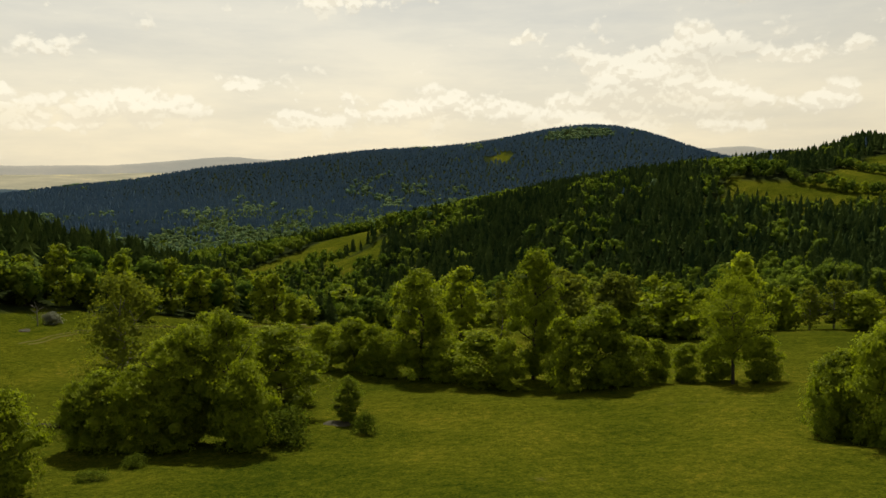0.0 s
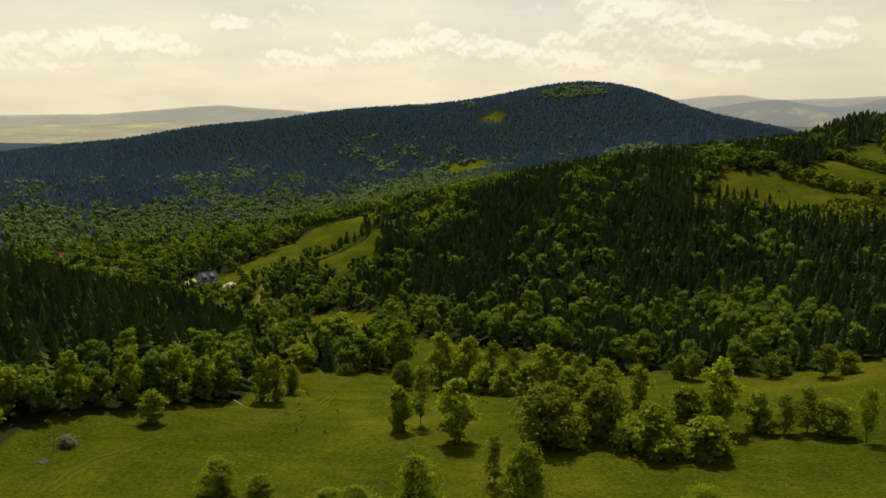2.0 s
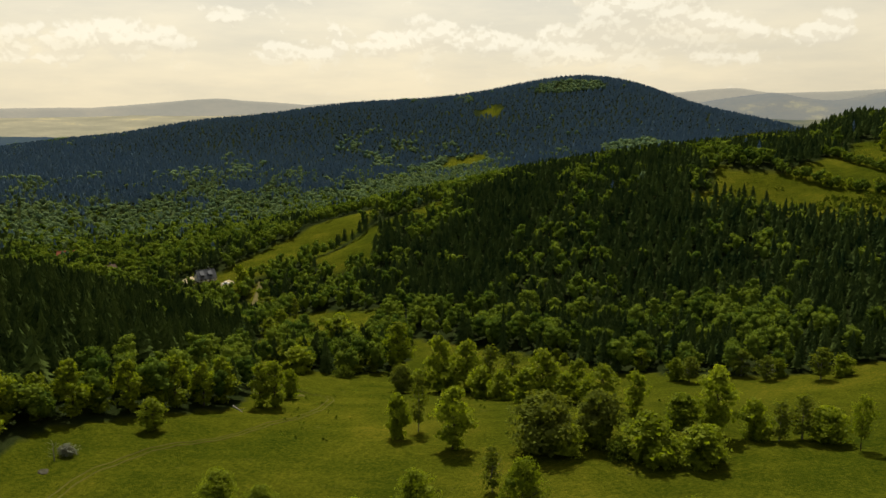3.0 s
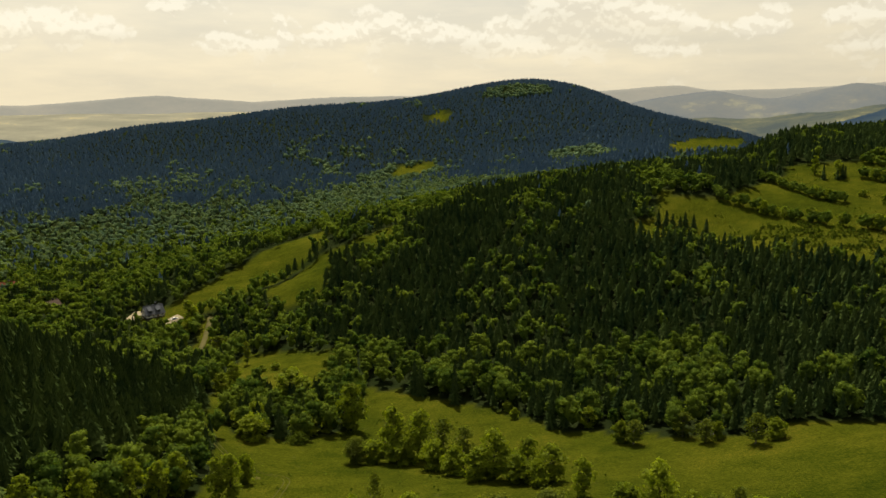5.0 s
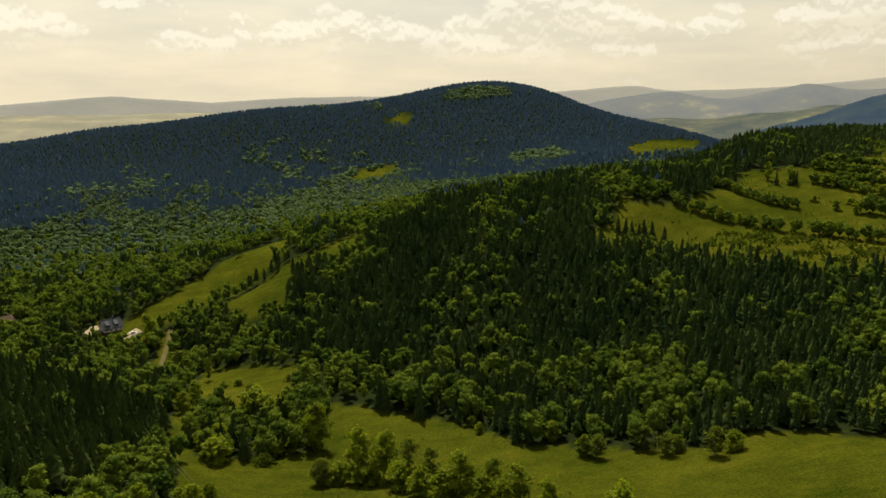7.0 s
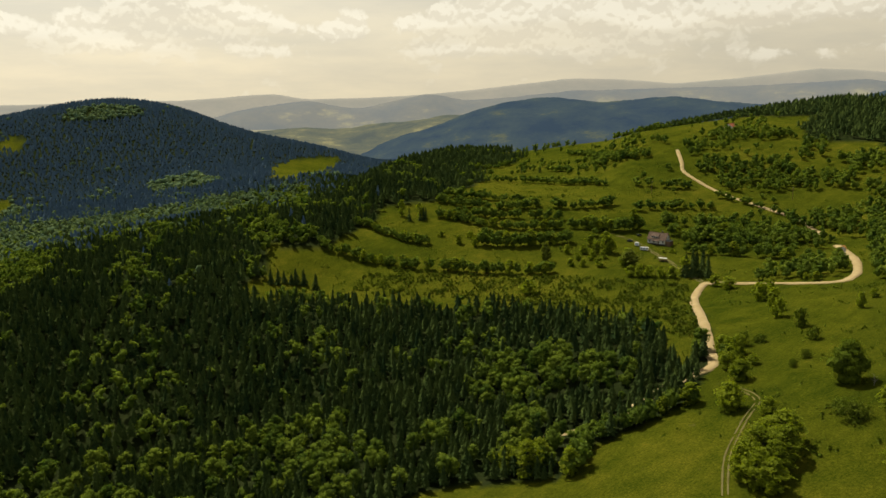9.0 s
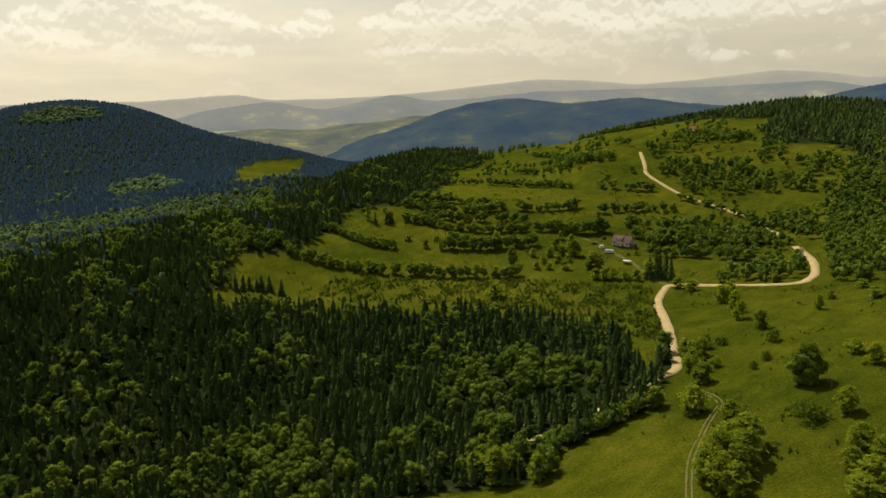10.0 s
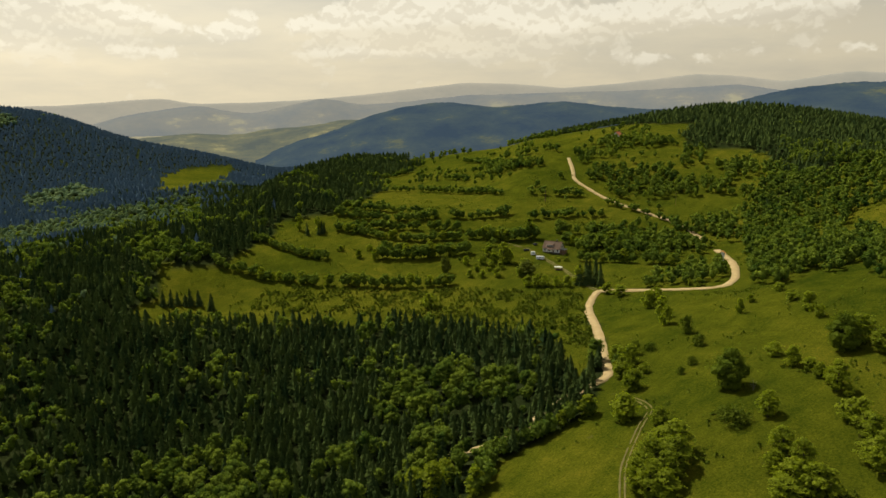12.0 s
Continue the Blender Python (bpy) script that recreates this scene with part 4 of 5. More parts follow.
# hedgerows between the fields: bushes along lines
HEDGES = [
    ([(221, 482), (229, 463), (237, 446), (249, 422), (265, 399), (292, 368), (314, 343)], 3.0, 4.2, 7.6),
    ([(260, 504), (268, 494), (269, 481), (272, 463), (279, 448), (287, 439)], 1.8, 3.4, 6.2),
    ([(325, 426), (336, 416)], 2.4, 4.0, 6.0),
    ([(316, 414), (332, 399), (346, 390), (362, 379)], 2.2, 5.0, 9.0),
    ([(327, 474), (332, 460), (341, 443), (357, 422), (377, 406), (398, 391), (413, 383)], 1.9, 3.6, 6.4),
    ([(322, 480), (338, 469), (358, 451), (393, 418)], 2.2, 3.6, 6.6),
    ([(339, 506), (347, 488), (361, 470), (379, 456), (398, 450)], 1.8, 4.0, 6.6),
    ([(352, 512), (373, 485), (394, 467)], 1.9, 4.0, 7.0),
    ([(408, 442), (416, 432), (433, 422), (448, 419)], 2.2, 5.0, 9.0),
    ([(475, 602), (490, 585), (499, 560), (501, 530), (500, 502), (489, 464)], 2.6, 5.0, 8.6),
    ([(555, 656), (555, 630), (562, 610), (560, 580)], 2.8, 5.0, 8.6),
    ([(660, 690), (640, 640), (600, 580), (570, 530), (555, 490)], 3.4, 5.0, 8.6),
    ([(510, 690), (545, 690), (575, 705)], 3.0, 6.0, 10.0),
    ([(445, 363), (465, 339), (473, 335)], 2.4, 5.0, 9.0),
    ([(429, 343), (444, 321), (459, 290), (472, 266)], 2.1, 5.3, 9.1),
    ([(406, 309), (420, 281), (427, 250)], 2.5, 4.6, 7.6),
    ([(454, 397), (477, 382), (498, 361)], 2.5, 4.6, 8.4),
    ([(498, 437), (510, 416), (522, 403)], 2.9, 4.6, 8.4),
    ([(180, 176), (191, 173), (198, 169), (209, 164), (217, 161)], 1.8, 3.8, 6.8),
    ([(160, 162), (170, 169), (180, 176)], 2.1, 5.3, 8.4),
    ([(396, 390), (403, 380), (412, 372), (424, 367)], 2.0, 5.0, 8.6),
    ([(372, 241), (376, 223), (375, 203)], 3.2, 3.0, 6.1),
    ([(302, 214), (274, 191), (254, 171)], 2.5, 3.8, 6.8),
    ([(499, 280), (517, 315), (522, 348), (522, 374)], 3.6, 3.8, 6.1),
]
rng = random.Random(11)
rows = []
for line, gap, low, high in HEDGES:
    for x, y in smooth_line(line, gap):
        if rng.random() < 0.12 or near_line(x, y, LANE) < 5.5:
            continue
        h = rng.uniform(low, high)
        rows.append((x + rng.uniform(-1.8, 1.8), y + rng.uniform(-1.8, 1.8), h, h * rng.uniform(0.9, 1.25), rng.random() < 0.85))
rows.sort(key=lambda row: math.hypot(row[0], row[1]))
hedge_near, hedge_far = rows[:320], rows[320:]
for i, (x, y, h, w, dense) in enumerate(hedge_near):
    KINDS["hedge" if dense else "maple"].put(x, y, h * 1.3, w * 1.1, 2, i % 3)

# single bushes and young trees dotted over the high pasture
g = np.random.default_rng(21)
x, y = g.uniform(300, 800, 1500), g.uniform(190, 700, 1500)
keep = inside(x, y, HIGH_MEADOW) & (near_line(x, y, LANE) > 5) & (near_line(x, y, UPPER_LANE) > 5) & (field(x, y, 60, 31) + 0.7 * field(x, y, 25, 32) > 0.75) & (np.hypot(x, y) > 480)
for k, (px, py) in enumerate(zip(x[keep][:150], y[keep][:150])):
    h = 2.5 + 6.5 * g.random() ** 1.5
    KINDS["pasture"].put(float(px), float(py), h, h * g.uniform(0.75, 1.1), 2, k % 3)

# ---------------------------------------------------------------- woods
SPRUCE_LOD = [[spruce_crown(12.0, w, s, 8, 6, 0.24, t) for s, w, t in ((1, 5.4, 0.85), (2, 4.8, 0.9), (3, 5.8, 0.8), (4, 5.0, 1.0))],
              [spruce_crown(12.0, w, s, 5, 4, 0.34, t) for s, w, t in ((4, 5.4, 0.85), (5, 5.0, 0.95), (6, 6.0, 0.8))],
              [spruce_crown(11, 7.2, s, 3, 3, 0.36, 0.95) for s in (7, 8)], [spruce_crown(9.0, 8.2, s, 2, 3, 0.35, 1.0) for s in (9, 10)]]
LEAF_LOD = [[round_crown(h, w, 0.6, s, 0, 8, 250, 0.5) for s, h, w in ((1, 12.5, 5.4), (2, 11.0, 5.8), (3, 13.0, 5.0), (4, 9.5, 5.6), (12, 12.0, 6.4))],
            [round_crown(h, w, 0.5, s, 0, 3, 60, 0.9) for s, h, w in ((4, 11.5, 6.2), (5, 10.5, 7.2), (6, 12.0, 5.8), (13, 10.0, 6.8))],
            [round_crown(9.0, 8.0, 0.5, s, 0, 1, 18, 1.6) for s in (7, 8, 9)], [round_crown(8.0, 9.0, 0.5, s, 0, 0, 6, 2.0) for s in (10, 11)]]


COPSE_TREES = [round_crown(12.5, 8.0, 0.2, s, 0, 3, 84, 0.95) for s in (21, 22, 23, 24)]


def wood(name, xs, ys, models, mat, label, category, tall, seed, sink=0.3, smooth=True):
    """Many trees joined into one: each a model turned and scaled at its place."""
    rng = np.random.default_rng(seed)
    vs, fs, ts, off = [], [], [], 0
    pick = rng.integers(0, len(models), len(xs))
    zs = ground_at(xs, ys)
    for k, (v, f) in enumerate(models):
        sel = np.where(pick == k)[0]
        if not len(sel):
            continue
        a = rng.uniform(0, 6.28, len(sel))
        s = (0.56 + 0.68 * rng.random(len(sel)) ** 0.8) * (tall[sel] if np.ndim(tall) else tall)
        wide = s * rng.uniform(0.85, 1.15, len(sel))
        c, d = np.cos(a)[:, None], np.sin(a)[:, None]
        x = (v[:, 0] * c - v[:, 1] * d) * wide[:, None] + xs[sel][:, None]
        y = (v[:, 0] * d + v[:, 1] * c) * wide[:, None] + ys[sel][:, None]
        z = v[:, 2] * s[:, None] + zs[sel][:, None] - sink
        vs.append(np.stack([x, y, z], -1).reshape(-1, 3))
        fs.append((f[None] + (np.arange(len(sel)) * len(v))[:, None, None]).reshape(-1, 3) + off)
        ts.append(np.repeat(rng.random(len(sel)), len(v)))
        off += len(sel) * len(v)
    if not vs:
        return None
    ob = mesh_object(name, np.concatenate(vs), np.concatenate(fs), mat, tint=np.concatenate(ts), smooth=smooth)
    return tagged(ob, label, category, kind="stuff")


def scatter(r0, r1, a0, a1, gap, seed):
    """Jittered points in a sector of rings, none on open land or roads."""
    rng = np.random.default_rng(seed)
    n = int((r1 - r0) / gap)
    xs, ys = [], []
    for i in range(n):
        r = r0 + (i + 0.5) * gap
        k = max(1, int(r * radians(a1 - a0) / gap))
        a = np.radians(a0) + (np.arange(k) + 0.5 * (i % 2)) / k * radians(a1 - a0)
        xs.append(r * np.sin(a)), ys.append(r * np.cos(a))
    x, y = np.concatenate(xs), np.concatenate(ys)
    x, y = x + rng.uniform(-0.55, 0.55, len(x)) * gap, y + rng.uniform(-0.55, 0.55, len(x)) * gap
    sway = np.clip((np.hypot(x, y) - 330) / 400, 0, 1) * 11
    keep = ~open_land(x + sway * field(x, y, 38, 61), y + sway * field(x, y, 38, 62))
    for line in (LANE, UPPER_LANE):
        keep &= near_line(x, y, line) > 3.4
    for a, c, clear in CLEAR:
        keep &= np.hypot(x - a, y - c) > clear
    return x[keep], y[keep]


SPRUCE_STAND = [(-319, 10), (-160, 58), (-96, 100), (-84, 126), (-78, 145), (-73, 171), (-62, 205), (-64, 251), (-91, 289), (-152, 327), (-319, 357)]
SPUR = [(-760, 1300), (-467, 1345), (-363, 1420), (-218, 1515), (-60, 1530), (-35, 1468), (-65, 1406), (-121, 1334), (-174, 1299), (-293, 1253), (-363, 1192), (-433, 1077), (-560, 1000), (-900, 1100)]
LEAF_LINE = [(-900, 700), (-352, 781), (-326, 856), (-240, 870), (-142, 850), (-74, 915), (16, 930), (111, 934), (260, 860), (420, 900)]
LEAF_PATCHES = [[(187, 252), (228, 249), (232, 223), (232, 197), (213, 184), (206, 208), (186, 220), (172, 240)], [(-22, 1113), (13, 1190), (83, 1180), (96, 1099), (36, 1011), (-20, 1010)], [(249, 1118), (326, 1147), (349, 1066), (298, 1030), (242, 1052)]]
DARK_HILL = [(-46, 365), (-36, 426), (-35, 456), (6, 508), (46, 547), (114, 578), (144, 524), (160, 456), (198, 416), (258, 357), (277, 304),
             (280, 236), (262, 199), (237, 179), (199, 182), (152, 220), (91, 251), (30, 319)]
BIRCH_BAND = [(15, 283), (46, 251), (99, 205), (122, 204), (128, 236), (114, 266), (68, 304), (15, 334)]


def spruce_share(x, y):
    beyond = y - np.interp(x, [c[0] for c in LEAF_LINE], [c[1] for c in LEAF_LINE])
    p = np.where(y < 720, 0.22, np.clip(0.16 + beyond / 100 * 0.34, 0.12, 0.58) + np.clip((beyond - 180) / 200, 0, 1) * 0.24)
    p = np.where((x > 120) & (y > 950), p + 0.22, p)
    # the spur is all dark spruce, standing in for cloud shade on it
    p = np.where(inside(x, y, SPUR), 1.4, p)
    p = np.where((x > 60) & (x < 240) & (y > 500) & (y < 800), 0.52, p)
    p = np.where((x < 60) & (y > 420) & (y < 800), 0.16, p)
    p = np.where(inside(x, y, SPRUCE_STAND), 1.12, p)
    p = np.where(inside(x, y, DARK_HILL), 0.74, p)
    p = np.where((x > 118) & (x < 262) & (y > 160) & (y < 245), 0.74, p)
    p = np.where(inside(x, y, BIRCH_BAND), 0.42, p)
    p = np.where((np.hypot(x, y) > 700) & (x > 640) & (y < 700), 1.1, p)
    p = np.where((x > 215) & (x < 700) & (y > 480) & (y < 960) & (np.degrees(np.arctan2(x, y)) > 24), 0.74, p)
    p = np.where(inside(x, y, SUMMIT), 0.1, p)
    for ring in LEAF_PATCHES:
        p = np.where(inside(x, y, ring), 0.0, p)
    wide, close = field(x, y, 70.0, 3), field(x, y, 26.0, 5)
    return p + np.where(y > 720, 0.14 * field(x, y, 190.0, 7) + 0.16 * wide + 0.13 * np.random.default_rng(4).normal(size=np.shape(x)), 0.34 * wide + 0.24 * close + 0.15 * np.random.default_rng(4).normal(size=np.shape(x)))


ZONES = [(110, 330, -36, 58, 3.5, 0, "near"), (330, 680, -34, 74, 4.1, 1, "middle"), (680, 1100, -34, 74, 5.2, 2, "far"), (1100, 1780, -34, 38, 5.4, 3, "farthest")]
for r0, r1, a0, a1, gap, lod, what in ZONES:
    x, y = scatter(r0, r1, a0, a1, gap, lod + 1)
    if lod >= 2:
        # the hill hides what stands behind its crest
        keep, top = (y < 1665) & (height(x, y) > -44 if lod == 3 else True), height(x, y) + 12
        for u in np.linspace(0.3, 0.98, 24):
            keep &= height(x * u, y * u) < 106 + (top - 106) * u + 6
        x, y = x[keep], y[keep]
    dark = spruce_share(x, y) > 0.5
    # broadleaved trees stand wider apart
    light = ~dark & (np.random.default_rng(lod).random(len(x)) < (0.50, 0.52, 0.58, 0.65)[lod])
    r = np.hypot(x, y)
    # trees farther off take the haze-tinted materials, blended in at random
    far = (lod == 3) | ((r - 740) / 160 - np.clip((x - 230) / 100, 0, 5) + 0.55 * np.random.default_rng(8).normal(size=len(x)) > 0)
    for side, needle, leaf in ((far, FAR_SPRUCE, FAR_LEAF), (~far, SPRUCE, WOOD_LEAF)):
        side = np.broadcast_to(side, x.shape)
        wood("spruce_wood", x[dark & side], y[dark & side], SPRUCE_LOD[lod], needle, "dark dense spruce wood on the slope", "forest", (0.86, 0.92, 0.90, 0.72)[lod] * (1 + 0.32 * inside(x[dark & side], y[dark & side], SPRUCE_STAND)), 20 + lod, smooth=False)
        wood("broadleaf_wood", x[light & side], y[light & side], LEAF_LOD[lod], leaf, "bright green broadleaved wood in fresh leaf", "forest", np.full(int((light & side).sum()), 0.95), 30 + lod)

# copses and scrub on the open pasture
COPSES = [
    [(521, 252), (597, 296), (641, 274), (676, 214), (569, 177), (547, 193), (458, 166), (431, 131), (401, 122), (400, 173), (459, 217)],
    [(420, 330), (448, 353), (479, 329), (492, 288), (477, 249), (455, 245), (435, 283), (426, 310)],
    [(540, 408), (599, 354), (611, 313), (587, 296), (540, 372)],
    [(523, 317), (524, 289), (511, 255), (488, 247), (496, 291)],
    [(636, 349), (663, 325), (660, 273), (638, 273), (619, 318)],
    [(552, 581), (568, 531), (576, 477), (548, 489)],
    [(654, 496), (696, 469), (703, 425), (673, 420), (638, 456)],
    [(615, 495), (621, 457), (600, 454)],
    [(380, 179), (473, 226), (527, 247), (492, 207), (400, 155), (376, 157), (366, 166)],
    [(464, 181), (504, 177), (478, 147), (370, 112), (409, 142), (373, 139)],
    [(580, 439), (623, 375), (595, 352), (551, 417)],
    [(669, 397), (687, 384), (649, 359), (629, 370)],
    [(387, 242), (407, 238), (423, 222), (440, 221), (406, 203), (383, 200), (376, 232)],
    [(736, 334), (743, 268), (722, 230), (681, 215), (658, 282)],
    [(515, 298), (551, 263), (473, 226), (487, 251), (504, 273)]]
for k, ring in enumerate(COPSES):
    lo, hi = np.min(ring, axis=0), np.max(ring, axis=0)
    n = int((hi[0] - lo[0]) * (hi[1] - lo[1]) / 34)
    g = np.random.default_rng(60 + k)
    x, y = g.uniform(lo[0], hi[0], n), g.uniform(lo[1], hi[1], n)
    keep = inside(x, y, ring) & (near_line(x, y, LANE) > 5) & (near_line(x, y, UPPER_LANE) > 5)
    for p, q, clear in CLEAR:
        keep &= np.hypot(x - p, y - q) > clear
    wood("copse", x[keep], y[keep], COPSE_TREES, WOOD_LEAF, "copse of broadleaved trees on the pasture", "copse", 0.78, 70 + k)
wood("far_hedgerow", np.array([row[0] for row in hedge_far]), np.array([row[1] for row in hedge_far]), [round_crown(8.8, 7.8, 0.0, s, 0, 3, 70, 0.85) for s in (31, 32, 33)],
     WOOD_LEAF, "green hedgerow shrubs between far fields", "hedge", 0.92, 81)
# trees strewn along the far rim of the pasture
g = np.random.default_rng(33)
a, r = np.radians(g.uniform(39.5, 58, 900)), g.uniform(760, 1130, 900)
x, y = r * np.sin(a), r * np.cos(a)
keep = (field(x, y, 120, 71) + 0.6 * field(x, y, 40, 72) > 0.55) & inside(x, y, HIGH_MEADOW) & (near_line(x, y, UPPER_LANE) > 8) & (np.hypot(x - 697, y - 488) > 25)
wood("far_pasture_trees", x[keep], y[keep], COPSE_TREES, WOOD_LEAF, "trees strewn along the far rim of the pasture", "copse", 0.72, 95)
SCRUB = [(202, 435), (246, 420), (289, 367), (325, 321), (353, 268), (315, 235), (263, 192), (276, 226), (284, 264), (264, 336), (223, 382)]
g = np.random.default_rng(5)
lo, hi = np.min(SCRUB, axis=0), np.max(SCRUB, axis=0)
x, y = g.uniform(lo[0], hi[0], 11000), g.uniform(lo[1], hi[1], 11000)
keep = inside(x, y, SCRUB) & (field(x, y, 22, 8) + 0.5 * field(x, y, 7, 9) + 0.4 * g.normal(size=11000) > -0.1)
wood("scrub", x[keep], y[keep], [leafy(1.7, 2.2, 0, s, 3, 3, 3, 0.7, 0.0, 0.4, True) for s in (1, 2)], WEEDS, "knee-high green scrub over rough pasture", "scrub", 0.9, 90, 0.1)

g = np.random.default_rng(15)
x, y = g.uniform(150, 560, 26000), g.uniform(20, 600, 26000)
keep = (inside(x, y, LOW_MEADOW) & (x > 190) | inside(x, y, HIGH_MEADOW)) & (near_line(x, y, LANE) > 4)
keep &= field(x, y, 70, 51) + 0.8 * field(x, y, 22, 52) + 0.5 * g.normal(size=len(x)) > 1.0
wood("rough_growth", x[keep], y[keep], [leafy(0.9, 1.5, 0, s, 2, 2, 3, 0.6, 0.0, 0.4, True) for s in (3, 4)], WEEDS, "low tussocks and seedlings over the pasture", "scrub", 1.0, 91, 0.1)

x, y = g.uniform(-45, 60, 900), g.uniform(140, 320, 900)
keep = inside(x, y, LOW_MEADOW) & (field(x, y, 40, 53) + 0.6 * g.normal(size=900) > 0.5)
wood("meadow_tussocks", x[keep], y[keep], [leafy(0.5, 0.9, 0, s, 2, 3, 3, 0.3, 0.0, 0.4, True) for s in (5, 6)], WEEDS, "scattered low tussocks in the valley meadow", "grass", 1.0, 92, 0.05)

# ---------------------------------------------------------------- far ranges


def ridge(name, radius, crest, mat, label, rough, depth=500.0, foot=-160.0, seed=1):
    """A range of hills: crest gives (azimuth, height) corners; it falls away before and behind."""
    radius, depth, foot = 0.76 * radius, 0.76 * depth, 0.76 * foot
    crest = [(a, 0.76 * h) for a, h in crest]
    az = np.radians(np.arange(crest[0][0], crest[-1][0], 0.15))
    top = np.interp(np.degrees(az), [c[0] for c in crest], [c[1] for c in crest])
    k = np.ones(9) / 9
    top = np.convolve(np.pad(top, 4, mode="edge"), k, mode="valid")
    rng = np.random.default_rng(seed)
    rows = []
    for u in np.linspace(-1, 0.6, 25):
        r = radius + u * depth
        prof = math.cos(abs(u) * math.pi / 2) ** 0.8 if abs(u) < 1 else 0.0
        x, y = r * np.sin(az), r * np.cos(az)
        z = foot + (top - foot) * prof + (rough * (0.8 * field(x, y, 420, seed) + 0.3 * field(x, y, 150, seed + 1)) * (0.3 if u == 0 else 1) + rng.normal(size=len(az)) * 0.5) * min(1, prof + 0.2)
        rows.append(np.stack([x, y, z], -1))
    v = np.array(rows)
    n, m = v.shape[:2]
    i = np.arange(n * m).reshape(n, m)
    f = np.stack([i[:-1, :-1], i[:-1, 1:], i[1:, 1:], i[1:, :-1]], -1).reshape(-1, 4)
    ob = mesh_object(name, v.reshape(-1, 3), f, mat, smooth=True)
    return tagged(ob, label, "hills", kind="structure")


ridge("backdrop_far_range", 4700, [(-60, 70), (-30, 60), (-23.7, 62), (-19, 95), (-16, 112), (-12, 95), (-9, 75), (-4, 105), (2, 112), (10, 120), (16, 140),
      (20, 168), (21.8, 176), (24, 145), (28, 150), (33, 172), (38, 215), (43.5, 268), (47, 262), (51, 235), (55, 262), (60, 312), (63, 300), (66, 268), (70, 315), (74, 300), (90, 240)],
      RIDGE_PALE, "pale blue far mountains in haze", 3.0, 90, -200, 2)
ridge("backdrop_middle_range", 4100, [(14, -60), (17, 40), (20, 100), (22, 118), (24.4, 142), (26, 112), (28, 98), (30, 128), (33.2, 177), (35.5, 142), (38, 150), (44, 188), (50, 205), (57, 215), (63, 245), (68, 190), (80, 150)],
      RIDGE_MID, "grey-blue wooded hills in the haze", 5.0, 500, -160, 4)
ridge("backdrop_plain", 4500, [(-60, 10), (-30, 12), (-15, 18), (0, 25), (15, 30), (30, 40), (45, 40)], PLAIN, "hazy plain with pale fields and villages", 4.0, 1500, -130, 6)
ridge("backdrop_left_hill", 3300, [(-60, -20), (-40, -26), (-31, -34), (-27, -44), (-25, -60), (-22, -110)], RIDGE_DARK, "dark haze-blue wooded hill before the plain", 6.0, 600, -150, 11)
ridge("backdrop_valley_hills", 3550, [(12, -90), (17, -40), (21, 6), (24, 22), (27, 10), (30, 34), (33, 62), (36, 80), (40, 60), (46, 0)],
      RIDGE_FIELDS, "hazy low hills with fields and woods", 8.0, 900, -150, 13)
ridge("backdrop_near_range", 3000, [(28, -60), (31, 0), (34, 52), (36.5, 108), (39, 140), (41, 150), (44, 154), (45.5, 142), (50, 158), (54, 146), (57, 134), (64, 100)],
      RIDGE_DARK, "dark haze-blue wooded ridge across the valley", 7.0, 700, -140, 8)
ridge("backdrop_right_hill", 2500, [(58, 60), (63, 165), (67, 205), (70, 222), (75, 215), (85, 190)], RIDGE_DARK, "dark haze-blue wooded hill behind the pasture", 6.0, 600, -60, 9)

# ---------------------------------------------------------------- houses and vehicles
PLASTER = plain_material("white_plaster", (0.56, 0.54, 0.50), (0.72, 0.70, 0.66), 0.6)
TIMBER = plain_material("brown_timber", (0.10, 0.06, 0.035), (0.2, 0.13, 0.08), 1.0)
TILE = plain_material("brown_roof_tiles", (0.085, 0.058, 0.04), (0.15, 0.105, 0.075), 1.2, 0.8, 0, 0.5)
SLATE = plain_material("grey_slate", (0.055, 0.06, 0.068), (0.11, 0.115, 0.125), 1.2, 0.6, 0, 0.4)
RED_TILE = plain_material("red_roof_tiles", (0.24, 0.075, 0.04), (0.36, 0.13, 0.07), 1.2)
ORANGE = plain_material("rusty_orange_sheet", (0.45, 0.2, 0.06), (0.58, 0.3, 0.1), 1.2)
WHITE = plain_material("white_sheet_metal", (0.66, 0.66, 0.63), (0.78, 0.78, 0.76), 0.8, 0.35)
DARK_PAINT = plain_material("dark_car_paint", (0.02, 0.022, 0.026), (0.04, 0.042, 0.045), 1.0, 0.25)
RUBBER = plain_material("black_rubber", (0.012, 0.012, 0.012), (0.03, 0.03, 0.03), 3.0, 0.8)
STONE = plain_material("grey_field_stone", (0.035, 0.034, 0.02), (0.075, 0.07, 0.045), 1.0)
GLASS = plain_material("dark_window_glass", (0.02, 0.025, 0.03), (0.03, 0.035, 0.04), 1.0, 0.08)


def part(name, bm, mat, parent, label=""):
    me = bpy.data.meshes.new(name)
    bm.to_mesh(me)
    bm.free()
    me.materials.append(mat)
    ob = new(name, me)
    ob.parent = parent
    return tagged(ob, label)


